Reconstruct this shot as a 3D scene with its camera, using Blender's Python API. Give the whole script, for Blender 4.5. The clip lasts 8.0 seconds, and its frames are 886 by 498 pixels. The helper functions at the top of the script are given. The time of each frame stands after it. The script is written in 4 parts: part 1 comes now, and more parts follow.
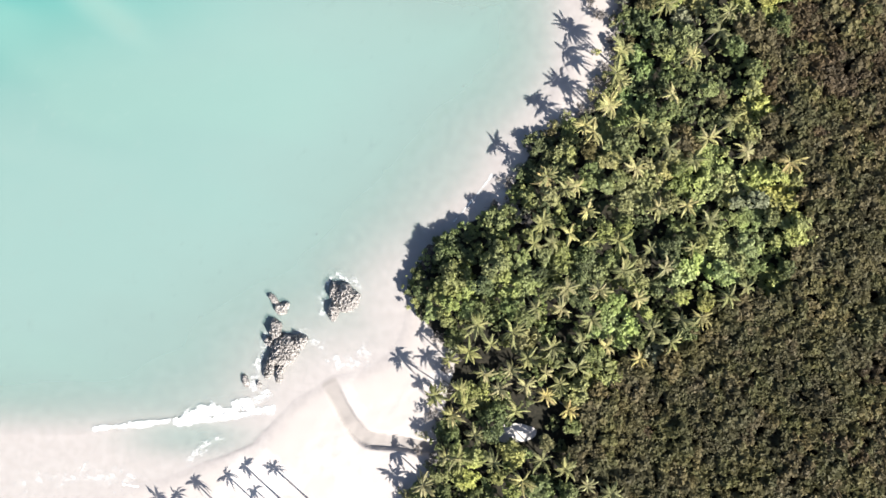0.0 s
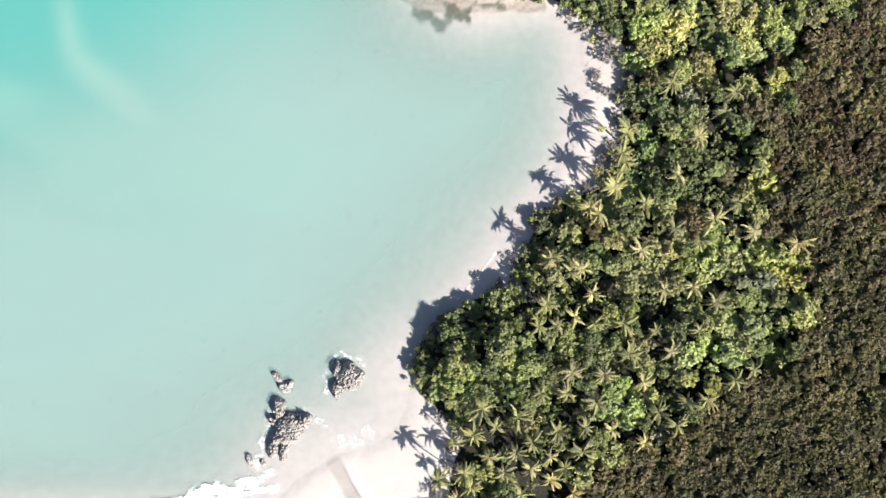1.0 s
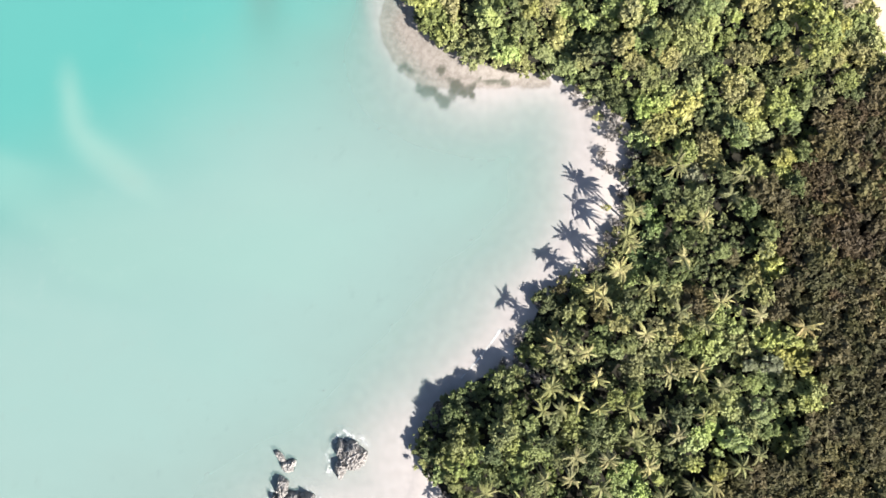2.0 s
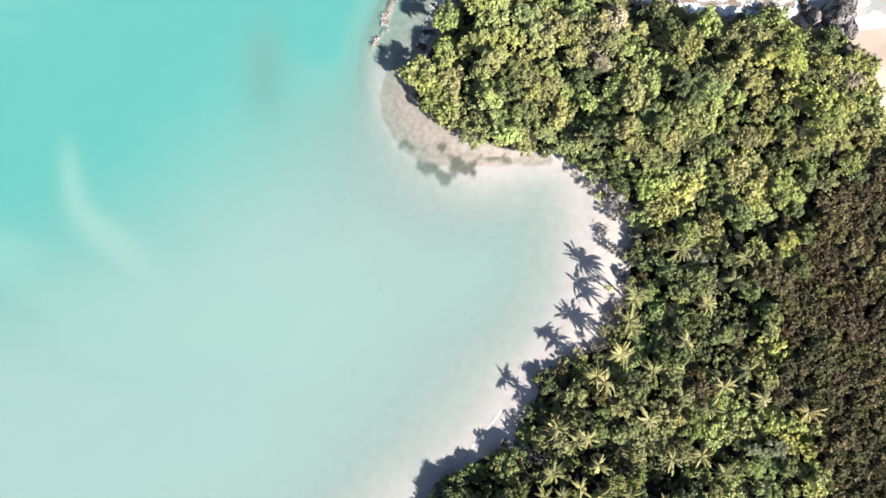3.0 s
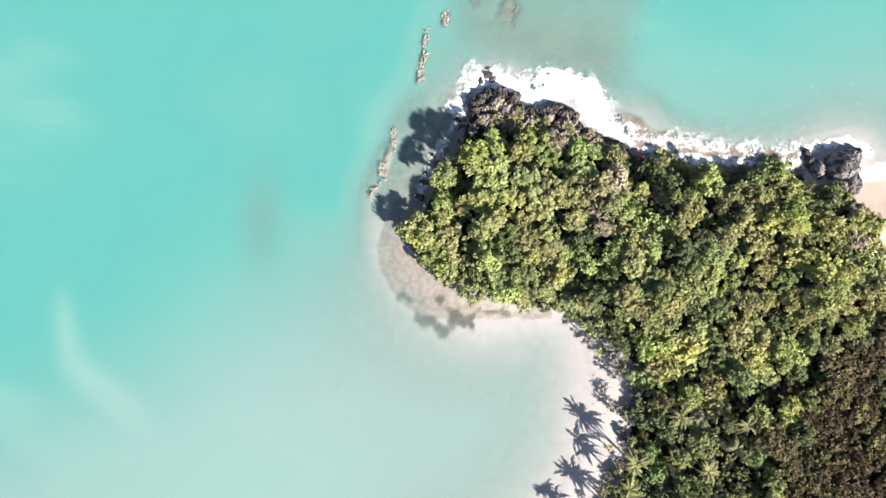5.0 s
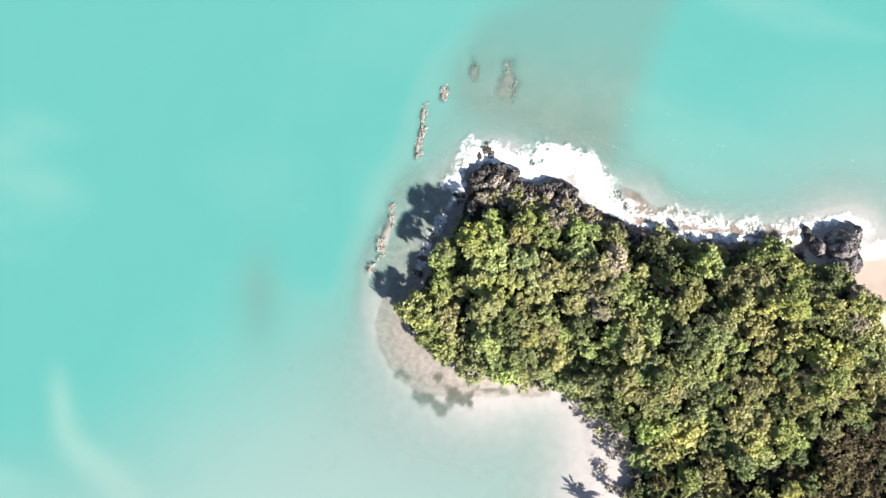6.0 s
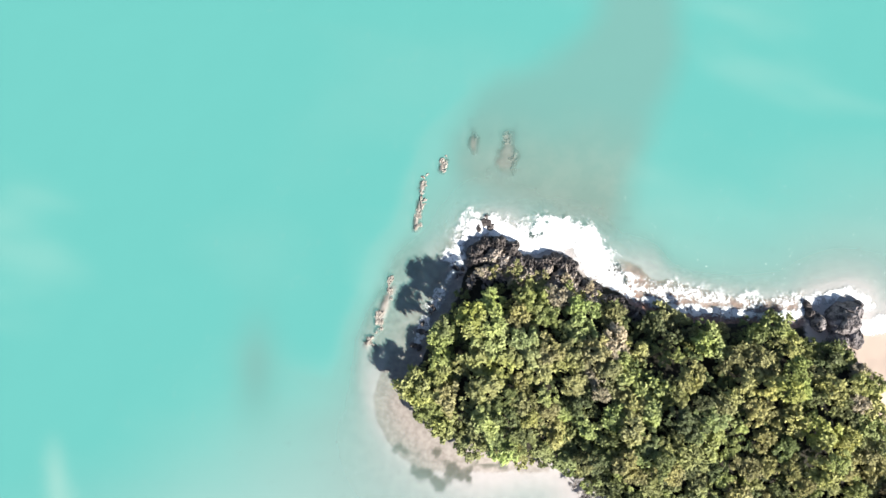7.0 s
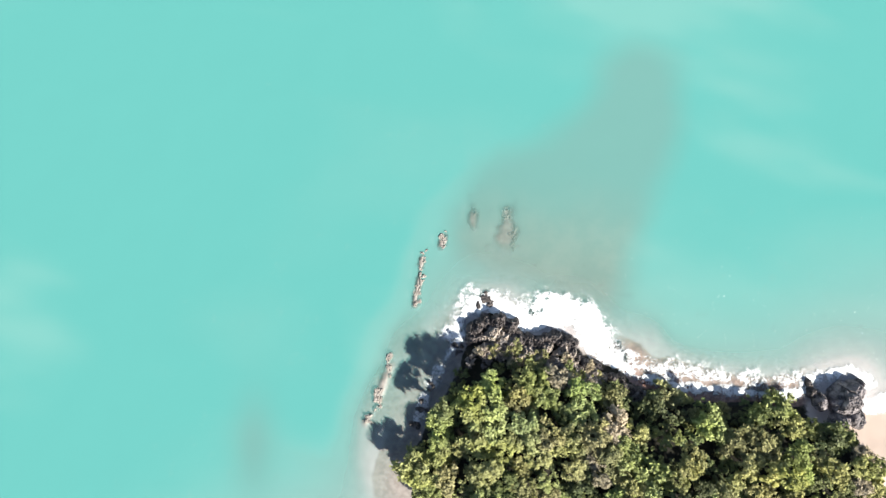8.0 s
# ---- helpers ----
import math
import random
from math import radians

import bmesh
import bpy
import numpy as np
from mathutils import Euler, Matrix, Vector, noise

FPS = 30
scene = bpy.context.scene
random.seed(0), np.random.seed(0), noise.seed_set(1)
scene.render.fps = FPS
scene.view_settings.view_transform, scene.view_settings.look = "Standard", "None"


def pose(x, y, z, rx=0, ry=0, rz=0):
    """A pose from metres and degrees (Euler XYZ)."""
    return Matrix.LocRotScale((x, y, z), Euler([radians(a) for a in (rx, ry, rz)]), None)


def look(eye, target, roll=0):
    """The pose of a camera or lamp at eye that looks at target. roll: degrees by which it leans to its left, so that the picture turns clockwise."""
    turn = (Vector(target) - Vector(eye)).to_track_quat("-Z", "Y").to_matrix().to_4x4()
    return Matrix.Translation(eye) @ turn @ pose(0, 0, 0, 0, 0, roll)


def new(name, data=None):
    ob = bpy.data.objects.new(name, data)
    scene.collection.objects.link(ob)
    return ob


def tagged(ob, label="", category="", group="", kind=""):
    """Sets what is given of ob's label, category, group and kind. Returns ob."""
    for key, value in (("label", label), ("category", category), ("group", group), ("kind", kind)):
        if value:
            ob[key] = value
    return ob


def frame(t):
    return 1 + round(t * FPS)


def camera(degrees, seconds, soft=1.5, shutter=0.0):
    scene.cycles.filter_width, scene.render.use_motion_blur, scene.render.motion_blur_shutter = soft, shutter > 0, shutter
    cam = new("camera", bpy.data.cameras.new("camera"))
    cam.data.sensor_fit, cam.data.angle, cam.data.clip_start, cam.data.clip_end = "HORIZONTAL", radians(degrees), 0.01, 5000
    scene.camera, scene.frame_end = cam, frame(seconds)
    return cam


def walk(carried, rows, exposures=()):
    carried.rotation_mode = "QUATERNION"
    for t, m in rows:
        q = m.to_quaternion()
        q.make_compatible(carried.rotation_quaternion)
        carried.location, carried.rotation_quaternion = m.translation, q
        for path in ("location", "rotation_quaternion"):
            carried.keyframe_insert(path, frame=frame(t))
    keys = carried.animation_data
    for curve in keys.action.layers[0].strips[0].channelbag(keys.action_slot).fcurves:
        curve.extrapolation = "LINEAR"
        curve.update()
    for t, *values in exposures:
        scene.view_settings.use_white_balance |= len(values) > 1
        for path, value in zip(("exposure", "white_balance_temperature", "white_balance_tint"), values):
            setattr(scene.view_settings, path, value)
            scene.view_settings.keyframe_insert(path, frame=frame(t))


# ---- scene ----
cam = camera(66.4, 8.0, 1.5)
# seconds, place of the eye, tilt, lean and turn of a camera that looks straight down
PATH = [
    (0.0, 0.14, -5.06, 159.04, 2.173, -0.475, -0.051),
    (0.5, 0.29, 4.09, 158.99, 2.135, -0.260, -0.067),
    (1.0, 0.41, 13.23, 158.95, 2.137, -0.019, -0.089),
    (1.5, 0.51, 22.31, 158.91, 2.153, 0.203, -0.040),
    (3.0, 1.19, 49.09, 158.54, 2.449, 0.634, 0.042),
    (3.5, 1.55, 57.85, 158.45, 2.547, 0.772, 0.054),
    (4.0, 1.91, 66.54, 158.36, 2.625, 0.885, 0.097),
    (4.5, 2.24, 75.22, 158.26, 2.690, 0.955, 0.095),
    (6.0, 2.61, 101.27, 158.16, 3.049, 0.877, 0.248),
    (6.5, 2.53, 109.79, 158.16, 2.931, 0.804, 0.261),
    (7.0, 2.41, 118.27, 158.15, 3.087, 0.742, 0.347),
    (7.5, 2.27, 126.75, 158.13, 3.210, 0.686, 0.439),
    (8.0, 2.12, 135.23, 158.11, 3.420, 0.610, 0.380),
]
EXPOSURE = 1.79
walk(cam, [(t, pose(x, y, z, rx, ry, rz)) for t, x, y, z, rx, ry, rz in PATH], [(0.0, EXPOSURE), (8.0, EXPOSURE)])

# ---- light: clear sky, sun in the south-east ----
SUN_HIGH = radians(40)
SUN_FROM = Vector((0.74, -0.67, 0)).normalized()
world = bpy.data.worlds.new("sky")
scene.world = world
world.use_nodes = True
sky = world.node_tree.nodes.new("ShaderNodeTexSky")
sky.sky_type, sky.sun_disc = "NISHITA", False
sky.sun_elevation, sky.sun_rotation = SUN_HIGH, math.atan2(SUN_FROM.x, SUN_FROM.y)
back = world.node_tree.nodes["Background"]
back.inputs["Strength"].default_value = 0.05
world.node_tree.links.new(sky.outputs["Color"], back.inputs["Color"])
lamp = bpy.data.lights.new("sun", "SUN")
lamp.energy, lamp.angle, lamp.color = 4.7, radians(0.53), (1.0, 0.95, 0.87)
sun = new("sun", lamp)
sun.matrix_world = look(SUN_FROM * 400 + Vector((0, 0, 400 * math.tan(SUN_HIGH))), (0, 0, 0))
# how far a shadow falls for each metre of height
CAST = -SUN_FROM / math.tan(SUN_HIGH)


# ---- materials ----
class Nodes:
    """A short way to write node trees."""

    def __init__(self, name):
        self.mat = bpy.data.materials.new(name)
        self.mat.use_nodes = True
        self.tree = self.mat.node_tree
        self.tree.nodes.clear()
        self.out = self.tree.nodes.new("ShaderNodeOutputMaterial")

    def put(self, kind, ins=None, **props):
        n = self.tree.nodes.new("ShaderNode" + kind)
        for k, v in props.items():
            setattr(n, k, v)
        for k, v in (ins or {}).items():
            if isinstance(v, bpy.types.NodeSocket):
                self.tree.links.new(v, n.inputs[k])
            else:
                n.inputs[k].default_value = v
        return n

    def place(self):
        return self.put("NewGeometry").outputs["Position"]

    def local(self):
        return self.put("TexCoord").outputs["Object"]

    def noise(self, where, scale, detail=4.0, rough=0.55):
        return self.put("TexNoise", {"Vector": where, "Scale": scale, "Detail": detail, "Roughness": rough}).outputs["Fac"]

    def cells(self, where, scale, feature="F1"):
        return self.put("TexVoronoi", {"Vector": where, "Scale": scale}, feature=feature).outputs["Distance"]

    def attr(self, name):
        return self.put("Attribute", attribute_name=name).outputs["Fac"]

    def math(self, op, a, b=0.0, c=0.0):
        n = self.put("Math", operation=op)
        for i, v in enumerate((a, b, c)):
            if isinstance(v, bpy.types.NodeSocket):
                self.tree.links.new(v, n.inputs[i])
            else:
                n.inputs[i].default_value = v
        return n.outputs[0]

    def ramp(self, x, lo, hi, a=0.0, b=1.0):
        return self.put("MapRange", {"Value": x, "From Min": lo, "From Max": hi, "To Min": a, "To Max": b}, interpolation_type="SMOOTHSTEP").outputs["Result"]

    def mix(self, f, a, b, blend="MIX"):
        n = self.put("Mix", data_type="RGBA", blend_type=blend)
        for i, v in ((0, f), (6, a), (7, b)):
            if isinstance(v, bpy.types.NodeSocket):
                self.tree.links.new(v, n.inputs[i])
            else:
                n.inputs[i].default_value = v if i == 0 else (*v, 1)
        return n.outputs[2]

    def bump(self, h, strength, far):
        return self.put("Bump", {"Height": h, "Strength": strength, "Distance": far}).outputs["Normal"]

    def finish(self, shader):
        self.tree.links.new(shader, self.out.inputs["Surface"])
        return self.mat

    def principled(self, **ins):
        names = {"color": "Base Color", "rough": "Roughness", "normal": "Normal", "spec": "Specular IOR Level"}
        given = {names[k]: ((*v, 1) if isinstance(v, tuple) else v) for k, v in ins.items()}
        return self.put("BsdfPrincipled", given).outputs[0]


def make_ground():
    n = Nodes("ground_sand_soil_and_reef")
    p = n.place()
    z = n.put("SeparateXYZ", {"Vector": p}).outputs["Z"]
    big, fine, mid = n.noise(p, 0.06), n.noise(p, 3.0, 6), n.noise(p, 0.5, 5)
    dry = n.mix(n.ramp(big, 0.49, 0.64), (0.33, 0.30, 0.287), (0.47, 0.44, 0.425))
    dry = n.mix(n.math("MULTIPLY", fine, 0.2), dry, (0.32, 0.28, 0.25))
    wet = n.mix(n.ramp(mid, 0.3, 0.7), (0.258, 0.239, 0.233), (0.288, 0.268, 0.261))
    height = n.math("ADD", z, n.math("MULTIPLY", n.math("SUBTRACT", mid, 0.5), 0.25))
    dry = n.mix(n.attr("tan"), dry, (0.36, 0.285, 0.235))
    sand = n.mix(n.ramp(height, -0.05, 0.6), wet, dry)
    sand = n.mix(n.attr("stream"), sand, n.mix(mid, (0.20, 0.182, 0.172), (0.25, 0.23, 0.218)))
    reef = n.mix(n.ramp(n.noise(p, 0.8, 8, 0.7), 0.35, 0.65), (0.158, 0.138, 0.122), (0.222, 0.199, 0.178))
    reef = n.mix(n.attr("rusty"), reef, n.mix(n.ramp(n.noise(p, 0.9, 7, 0.7), 0.35, 0.65), (0.12, 0.06, 0.045), (0.26, 0.165, 0.13)))
    # forest soil, blackened so that openings between the crowns read as shade
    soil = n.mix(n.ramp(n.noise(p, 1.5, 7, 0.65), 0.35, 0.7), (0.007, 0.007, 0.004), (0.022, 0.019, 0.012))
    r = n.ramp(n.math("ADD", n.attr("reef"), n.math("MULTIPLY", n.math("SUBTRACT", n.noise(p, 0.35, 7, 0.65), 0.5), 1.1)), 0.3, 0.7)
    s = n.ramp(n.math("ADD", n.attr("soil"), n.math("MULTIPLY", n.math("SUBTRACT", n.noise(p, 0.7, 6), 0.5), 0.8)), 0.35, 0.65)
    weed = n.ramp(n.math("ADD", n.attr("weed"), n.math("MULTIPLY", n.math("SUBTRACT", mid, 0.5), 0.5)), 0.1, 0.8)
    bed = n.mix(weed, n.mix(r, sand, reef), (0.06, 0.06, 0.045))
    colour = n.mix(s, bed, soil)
    rough = n.ramp(height, 0.2, 0.6, 0.45, 0.9)
    h = n.math("ADD", n.math("MULTIPLY", fine, 0.3), mid)
    return n.finish(n.principled(color=colour, rough=rough, spec=0.25, normal=n.bump(h, 0.22, 0.2)))


def make_water():
    n = Nodes("sea_water")
    p = n.place()
    d = n.attr("depth")
    cover = n.math("SUBTRACT", 1.0, n.math("EXPONENT", n.math("MULTIPLY", n.math("POWER", d, 1.35), -1.0)))
    outside = n.attr("outside")
    pale = n.mix(outside, (0.170, 0.246, 0.232), (0.098, 0.220, 0.200))
    body = n.mix(n.ramp(d, 0.7, 3.4), pale, n.mix(outside, (0.106, 0.184, 0.172), (0.053, 0.188, 0.173)))
    body = n.mix(n.attr("haze"), body, (0.16, 0.246, 0.218))
    body = n.mix(n.attr("silt"), body, n.mix(n.attr("stirred"), (0.074, 0.158, 0.143), n.mix(n.ramp(n.noise(p, 0.16, 5, 0.6), 0.35, 0.65), (0.104, 0.150, 0.128), (0.128, 0.166, 0.142))))
    chop = n.math("ADD", n.noise(p, 0.9, 5, 0.6), n.math("MULTIPLY", n.noise(p, 0.12, 3), 1.5))
    normal = n.bump(chop, 0.06, 0.3)
    tint = n.mix(n.ramp(d, 0.0, 1.2), (1.0, 1.0, 1.0), (0.86, 0.97, 0.95))
    clear = n.put("BsdfTransparent", {"Color": tint}).outputs[0]
    milky = n.principled(color=body, rough=0.5, spec=0.0)
    under = n.put("MixShader", {0: cover, 1: clear, 2: milky}).outputs[0]
    shine = n.put("BsdfGlossy", {"Roughness": 0.15, "Normal": normal}).outputs[0]
    facing = n.put("LayerWeight", {"Blend": 0.5, "Normal": normal}).outputs["Facing"]
    edge = n.math("ADD", 0.02, n.math("MULTIPLY", n.math("POWER", facing, 5.0), 0.9))
    return n.finish(n.put("MixShader", {0: edge, 1: under, 2: shine}).outputs[0])


def make_foam():
    n = Nodes("white_sea_foam")
    p = n.place()
    warp = n.put("VectorMath", {0: p, 1: n.put("VectorMath", {0: n.put("TexNoise", {"Vector": p, "Scale": 0.45, "Detail": 5.0}).outputs["Color"], 1: (2.2, 2.2, 2.2)}, operation="MULTIPLY").outputs[0]}, operation="ADD").outputs[0]
    veins = n.math("MULTIPLY", n.math("ABSOLUTE", n.math("SUBTRACT", n.noise(warp, 0.9, 5, 0.6), 0.5)), 5.0)
    threads = n.math("MULTIPLY", n.math("ABSOLUTE", n.math("SUBTRACT", n.noise(warp, 2.6, 4, 0.6), 0.5)), 4.0)
    net = n.math("MINIMUM", n.math("ADD", veins, 0.04), n.math("ADD", threads, 0.22))
    net = n.math("ADD", net, n.ramp(n.noise(p, 0.55, 9, 0.72), 0.3, 0.72, -0.15, 0.55))
    thin = n.math("SUBTRACT", n.attr("dense"), net)
    cover = n.math("ADD", n.ramp(thin, 0.0, 0.45, 0.0, 0.85), n.ramp(thin, 0.3, 0.7, 0.0, 0.15))
    cover = n.math("MULTIPLY", cover, n.ramp(n.attr("dense"), 0.15, 1.0, 0.22, 1.0))
    white = n.principled(color=n.mix(n.noise(p, 1.2, 6), (0.52, 0.55, 0.56), (0.70, 0.71, 0.71)), rough=0.8, spec=0.2, normal=n.bump(n.noise(p, 1.6, 7, 0.65), 0.8, 0.3))
    return n.finish(n.put("MixShader", {0: cover, 1: n.put("BsdfTransparent").outputs[0], 2: white}).outputs[0])


def make_leaf(name, dark, light, through_light=0.18):
    n = Nodes(name)
    isle = n.put("NewGeometry").outputs["Random Per Island"]
    one = n.math("FRACT", n.math("ADD", n.put("ObjectInfo").outputs["Random"], n.attr("tint")))
    patch = n.noise(n.place(), 0.11, 2)
    mixed = n.math("ADD", n.math("MULTIPLY", n.math("POWER", isle, 1.3), 0.6), n.math("MULTIPLY", one, 0.46))
    colour = n.mix(mixed, dark, light)
    warm = n.put("HueSaturation", {"Hue": n.ramp(n.math("FRACT", n.math("MULTIPLY", one, 7.31)), 0, 1, 0.485, 0.51), "Saturation": n.ramp(patch, 0.3, 0.7, 0.80, 1.0), "Value": n.ramp(patch, 0.3, 0.7, 0.82, 1.18), "Color": colour}).outputs[0]
    face = n.principled(color=warm, rough=0.6, spec=0.12)
    glow = n.put("BsdfTranslucent", {"Color": warm}).outputs[0]
    return n.finish(n.put("MixShader", {0: through_light, 1: face, 2: glow}).outputs[0])


def make_rock(name, dark, light, scale=1.0):
    n = Nodes(name)
    p = n.place()
    a, b = n.noise(p, 0.9 * scale, 8, 0.7), n.noise(p, 4.0 * scale, 6, 0.65)
    spots = n.cells(p, 2.4 * scale)
    colour = n.mix(n.ramp(a, 0.35, 0.68), dark, light)
    colour = n.mix(n.ramp(b, 0.55, 0.75), colour, tuple(min(0.5, v * 1.35) for v in light))
    # darker towards the cell centres, in colour only
    colour = n.mix(n.ramp(spots, 0.0, 0.28, 0.65, 0.0), colour, tuple(v * 0.4 for v in dark))
    h = n.math("ADD", a, n.math("MULTIPLY", b, 0.5))
    return n.finish(n.principled(color=colour, rough=0.85, spec=0.3, normal=n.bump(h, 1.0, 0.35)))


def make_bark(name, dark, light):
    n = Nodes(name)
    p = n.local()
    rings = n.put("TexWave", {"Vector": p, "Scale": 2.2, "Distortion": 3.0, "Detail": 3.0}, bands_direction="Z").outputs["Fac"]
    colour = n.mix(n.math("MULTIPLY", n.math("ADD", rings, n.noise(p, 5.0, 5)), 0.5), dark, light)
    return n.finish(n.principled(color=colour, rough=0.9, spec=0.2, normal=n.bump(rings, 0.5, 0.05)))


GROUND, WATER, FOAM = make_ground(), make_water(), make_foam()
LEAF = {
    "dark": make_leaf("leaf_dark_green", (0.044, 0.058, 0.023), (0.175, 0.208, 0.074)),
    "green": make_leaf("leaf_green", (0.082, 0.098, 0.030), (0.295, 0.325, 0.108)),
    "lime": make_leaf("leaf_lime_green", (0.150, 0.188, 0.050), (0.340, 0.392, 0.130)),
    "olive": make_leaf("leaf_olive", (0.105, 0.106, 0.037), (0.36, 0.352, 0.130)),
    "yellow": make_leaf("leaf_yellow_green", (0.168, 0.178, 0.043), (0.365, 0.37, 0.115)),
    "dry": make_leaf("leaf_dry_brown", (0.17, 0.148, 0.095), (0.39, 0.34, 0.22)),
    "grey": make_leaf("leaf_grey_twigs", (0.085, 0.077, 0.073), (0.23, 0.21, 0.20)),
    "vine": make_leaf("leaf_fresh_green_vine", (0.13, 0.185, 0.05), (0.27, 0.35, 0.11)),
    "pink": make_leaf("leaf_pinkish_blossom", (0.17, 0.145, 0.11), (0.34, 0.29, 0.23)),
    "silver": make_leaf("leaf_pale_grey_green", (0.12, 0.13, 0.075), (0.29, 0.30, 0.18)),
    "rusty": make_leaf("leaf_orange_brown", (0.21, 0.14, 0.05), (0.42, 0.31, 0.12)),
    # three darker tones: cloud shade over the inland wood, put into the leaf colour
    "shade": make_leaf("leaf_shaded_dark_olive", (0.050, 0.047, 0.020), (0.108, 0.102, 0.044), 0.3),
    "dusk": make_leaf("leaf_shaded_olive_brown", (0.070, 0.061, 0.027), (0.156, 0.134, 0.060), 0.3),
    "rust": make_leaf("leaf_shaded_rust_brown", (0.054, 0.042, 0.021), (0.114, 0.087, 0.044), 0.3),
}
FROND = {
    "green": make_leaf("palm_frond_green", (0.075, 0.084, 0.030), (0.27, 0.265, 0.10)),
    "yellow": make_leaf("palm_frond_yellow", (0.19, 0.16, 0.05), (0.42, 0.345, 0.12)),
    "pale": make_leaf("palm_frond_pale", (0.125, 0.12, 0.045), (0.37, 0.34, 0.14)),
}
BARK = make_bark("tree_bark", (0.06, 0.045, 0.032), (0.17, 0.14, 0.11))
PALM_BARK = make_bark("palm_bark", (0.13, 0.115, 0.10), (0.29, 0.265, 0.235))
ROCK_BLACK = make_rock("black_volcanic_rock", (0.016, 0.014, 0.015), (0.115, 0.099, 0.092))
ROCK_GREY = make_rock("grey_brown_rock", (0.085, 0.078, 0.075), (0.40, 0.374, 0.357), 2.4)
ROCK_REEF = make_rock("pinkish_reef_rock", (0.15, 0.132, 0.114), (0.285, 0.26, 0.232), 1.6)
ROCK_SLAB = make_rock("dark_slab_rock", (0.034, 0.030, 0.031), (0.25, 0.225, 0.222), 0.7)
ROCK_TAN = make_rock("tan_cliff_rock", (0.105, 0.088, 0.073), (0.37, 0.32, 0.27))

# ---- the plan: shore, shelf and edges of the woods ----
SHORE_BAY = [(-150, -63), (-113, -59.5), (-75, -55), (-46, -46), (-38, -39.5), (-33, -33.8), (-25.5, -29), (-17.6, -26.9), (-11, -23.3), (-8, -18), (-6.8, -12.2), (-5, -5.5), (-1, -0.5), (3.6, 6.4), (12, 16.5), (17.3, 24.4), (22.7, 30.4), (27.4, 37.7), (30.3, 44.4), (31.8, 53.8), (32.9, 63), (31.6, 70), (27, 76)]
SHORE_HEAD = [(18.8, 77.3), (10.8, 75.9), (2.9, 77.9), (-5.1, 83.9), (-9.2, 90), (-8.2, 95), (-5.7, 100.4), (-1.2, 108.2), (3.3, 116), (5.5, 123.5), (7.5, 129), (12, 131), (17, 129.3), (19.5, 126), (23.5, 125.6), (27, 126.9), (31.4, 124.6), (33, 121.5), (37.3, 119.4), (42.3, 117.4), (45, 114.2), (50, 112.8), (61, 110.5), (74, 109.5), (84.5, 110.4), (88.5, 114), (95.5, 114.8), (99, 110.5), (112, 110), (150, 112)]
SHELF = [(26, 80.5), (20, 77), (11, 75.5), (1, 75.6), (-7, 79), (-14, 86), (-18.5, 96), (-18.6, 105.7), (-14.7, 113.6), (-10.8, 123), (-6.2, 132), (-3, 143), (2.3, 151), (10, 156), (24, 152), (40, 144), (50, 130), (56, 120), (80, 117), (96, 119), (100, 112), (60, 100), (20, 100)]
PLUME = [(8, 166), (22, 173), (33, 180), (37, 191), (46.5, 196), (56, 192), (59.5, 178), (57, 164), (49, 147), (43, 130), (36, 128), (15, 134), (2, 142), (0, 154)]
WOODS_BAY = [(-12, -100), (-8, -60), (-0.5, -50), (1, -40), (2, -32), (4, -25), (-0.8, -19), (-5.6, -12), (-6.2, -5.5), (-1.2, 1.4), (4.2, 5.4), (13.5, 10), (20, 8.4), (17, 14), (20.6, 21.2), (27, 29.5), (37.5, 34.5), (41, 43), (42.8, 52), (43.8, 60), (42.6, 66), (36.5, 72)]
WOODS_HEAD = [(29, 76.8), (24, 78.9), (14.3, 79), (8, 81.4), (0.3, 85.2), (-6, 90), (-7.2, 95.5), (-3, 103.5), (1.2, 111.5), (3.5, 115.5), (8, 118), (14.4, 118.6), (24.7, 116.4), (33, 114.2), (40, 111), (46, 110.5), (53, 113), (56, 110.5), (66, 110), (73, 110.2), (78.5, 108.5), (83.5, 106.5), (86, 104.2), (92, 103), (95, 98), (97, 92), (98.5, 84), (104, 79), (150, 74), (150, -100)]
WOODS = WOODS_BAY + WOODS_HEAD
# the inland wood of small even crowns, its leaves coloured as under cloud
SHADED = [(48, -100), (36, -66), (30, -54), (28.5, -46), (31.5, -39), (33.5, -31), (40, -26.3), (46.4, -25), (56.5, -18.2), (65.5, -10.3), (75.6, -7), (81.3, -4.5), (81.5, 8), (81, 19), (77, 25.9), (76, 33), (73.5, 39), (75.4, 47.7), (79.4, 53.5), (81.4, 61), (88.4, 68), (94, 75.5), (101, 79), (150, 78), (150, -100)]


def curved(points, n=4):
    """A smooth line through the points."""
    p = np.array([points[0], *points, points[-1]], float)
    t = np.linspace(0, 1, n, endpoint=False)[:, None]
    out = []
    for a, b, c, d in zip(p, p[1:], p[2:], p[3:]):
        out.append(0.5 * (2 * b + (c - a) * t + (2 * a - 5 * b + 4 * c - d) * t**2 + (3 * b - a - 3 * c + d) * t**3))
    return np.vstack([*out, p[-1:]])


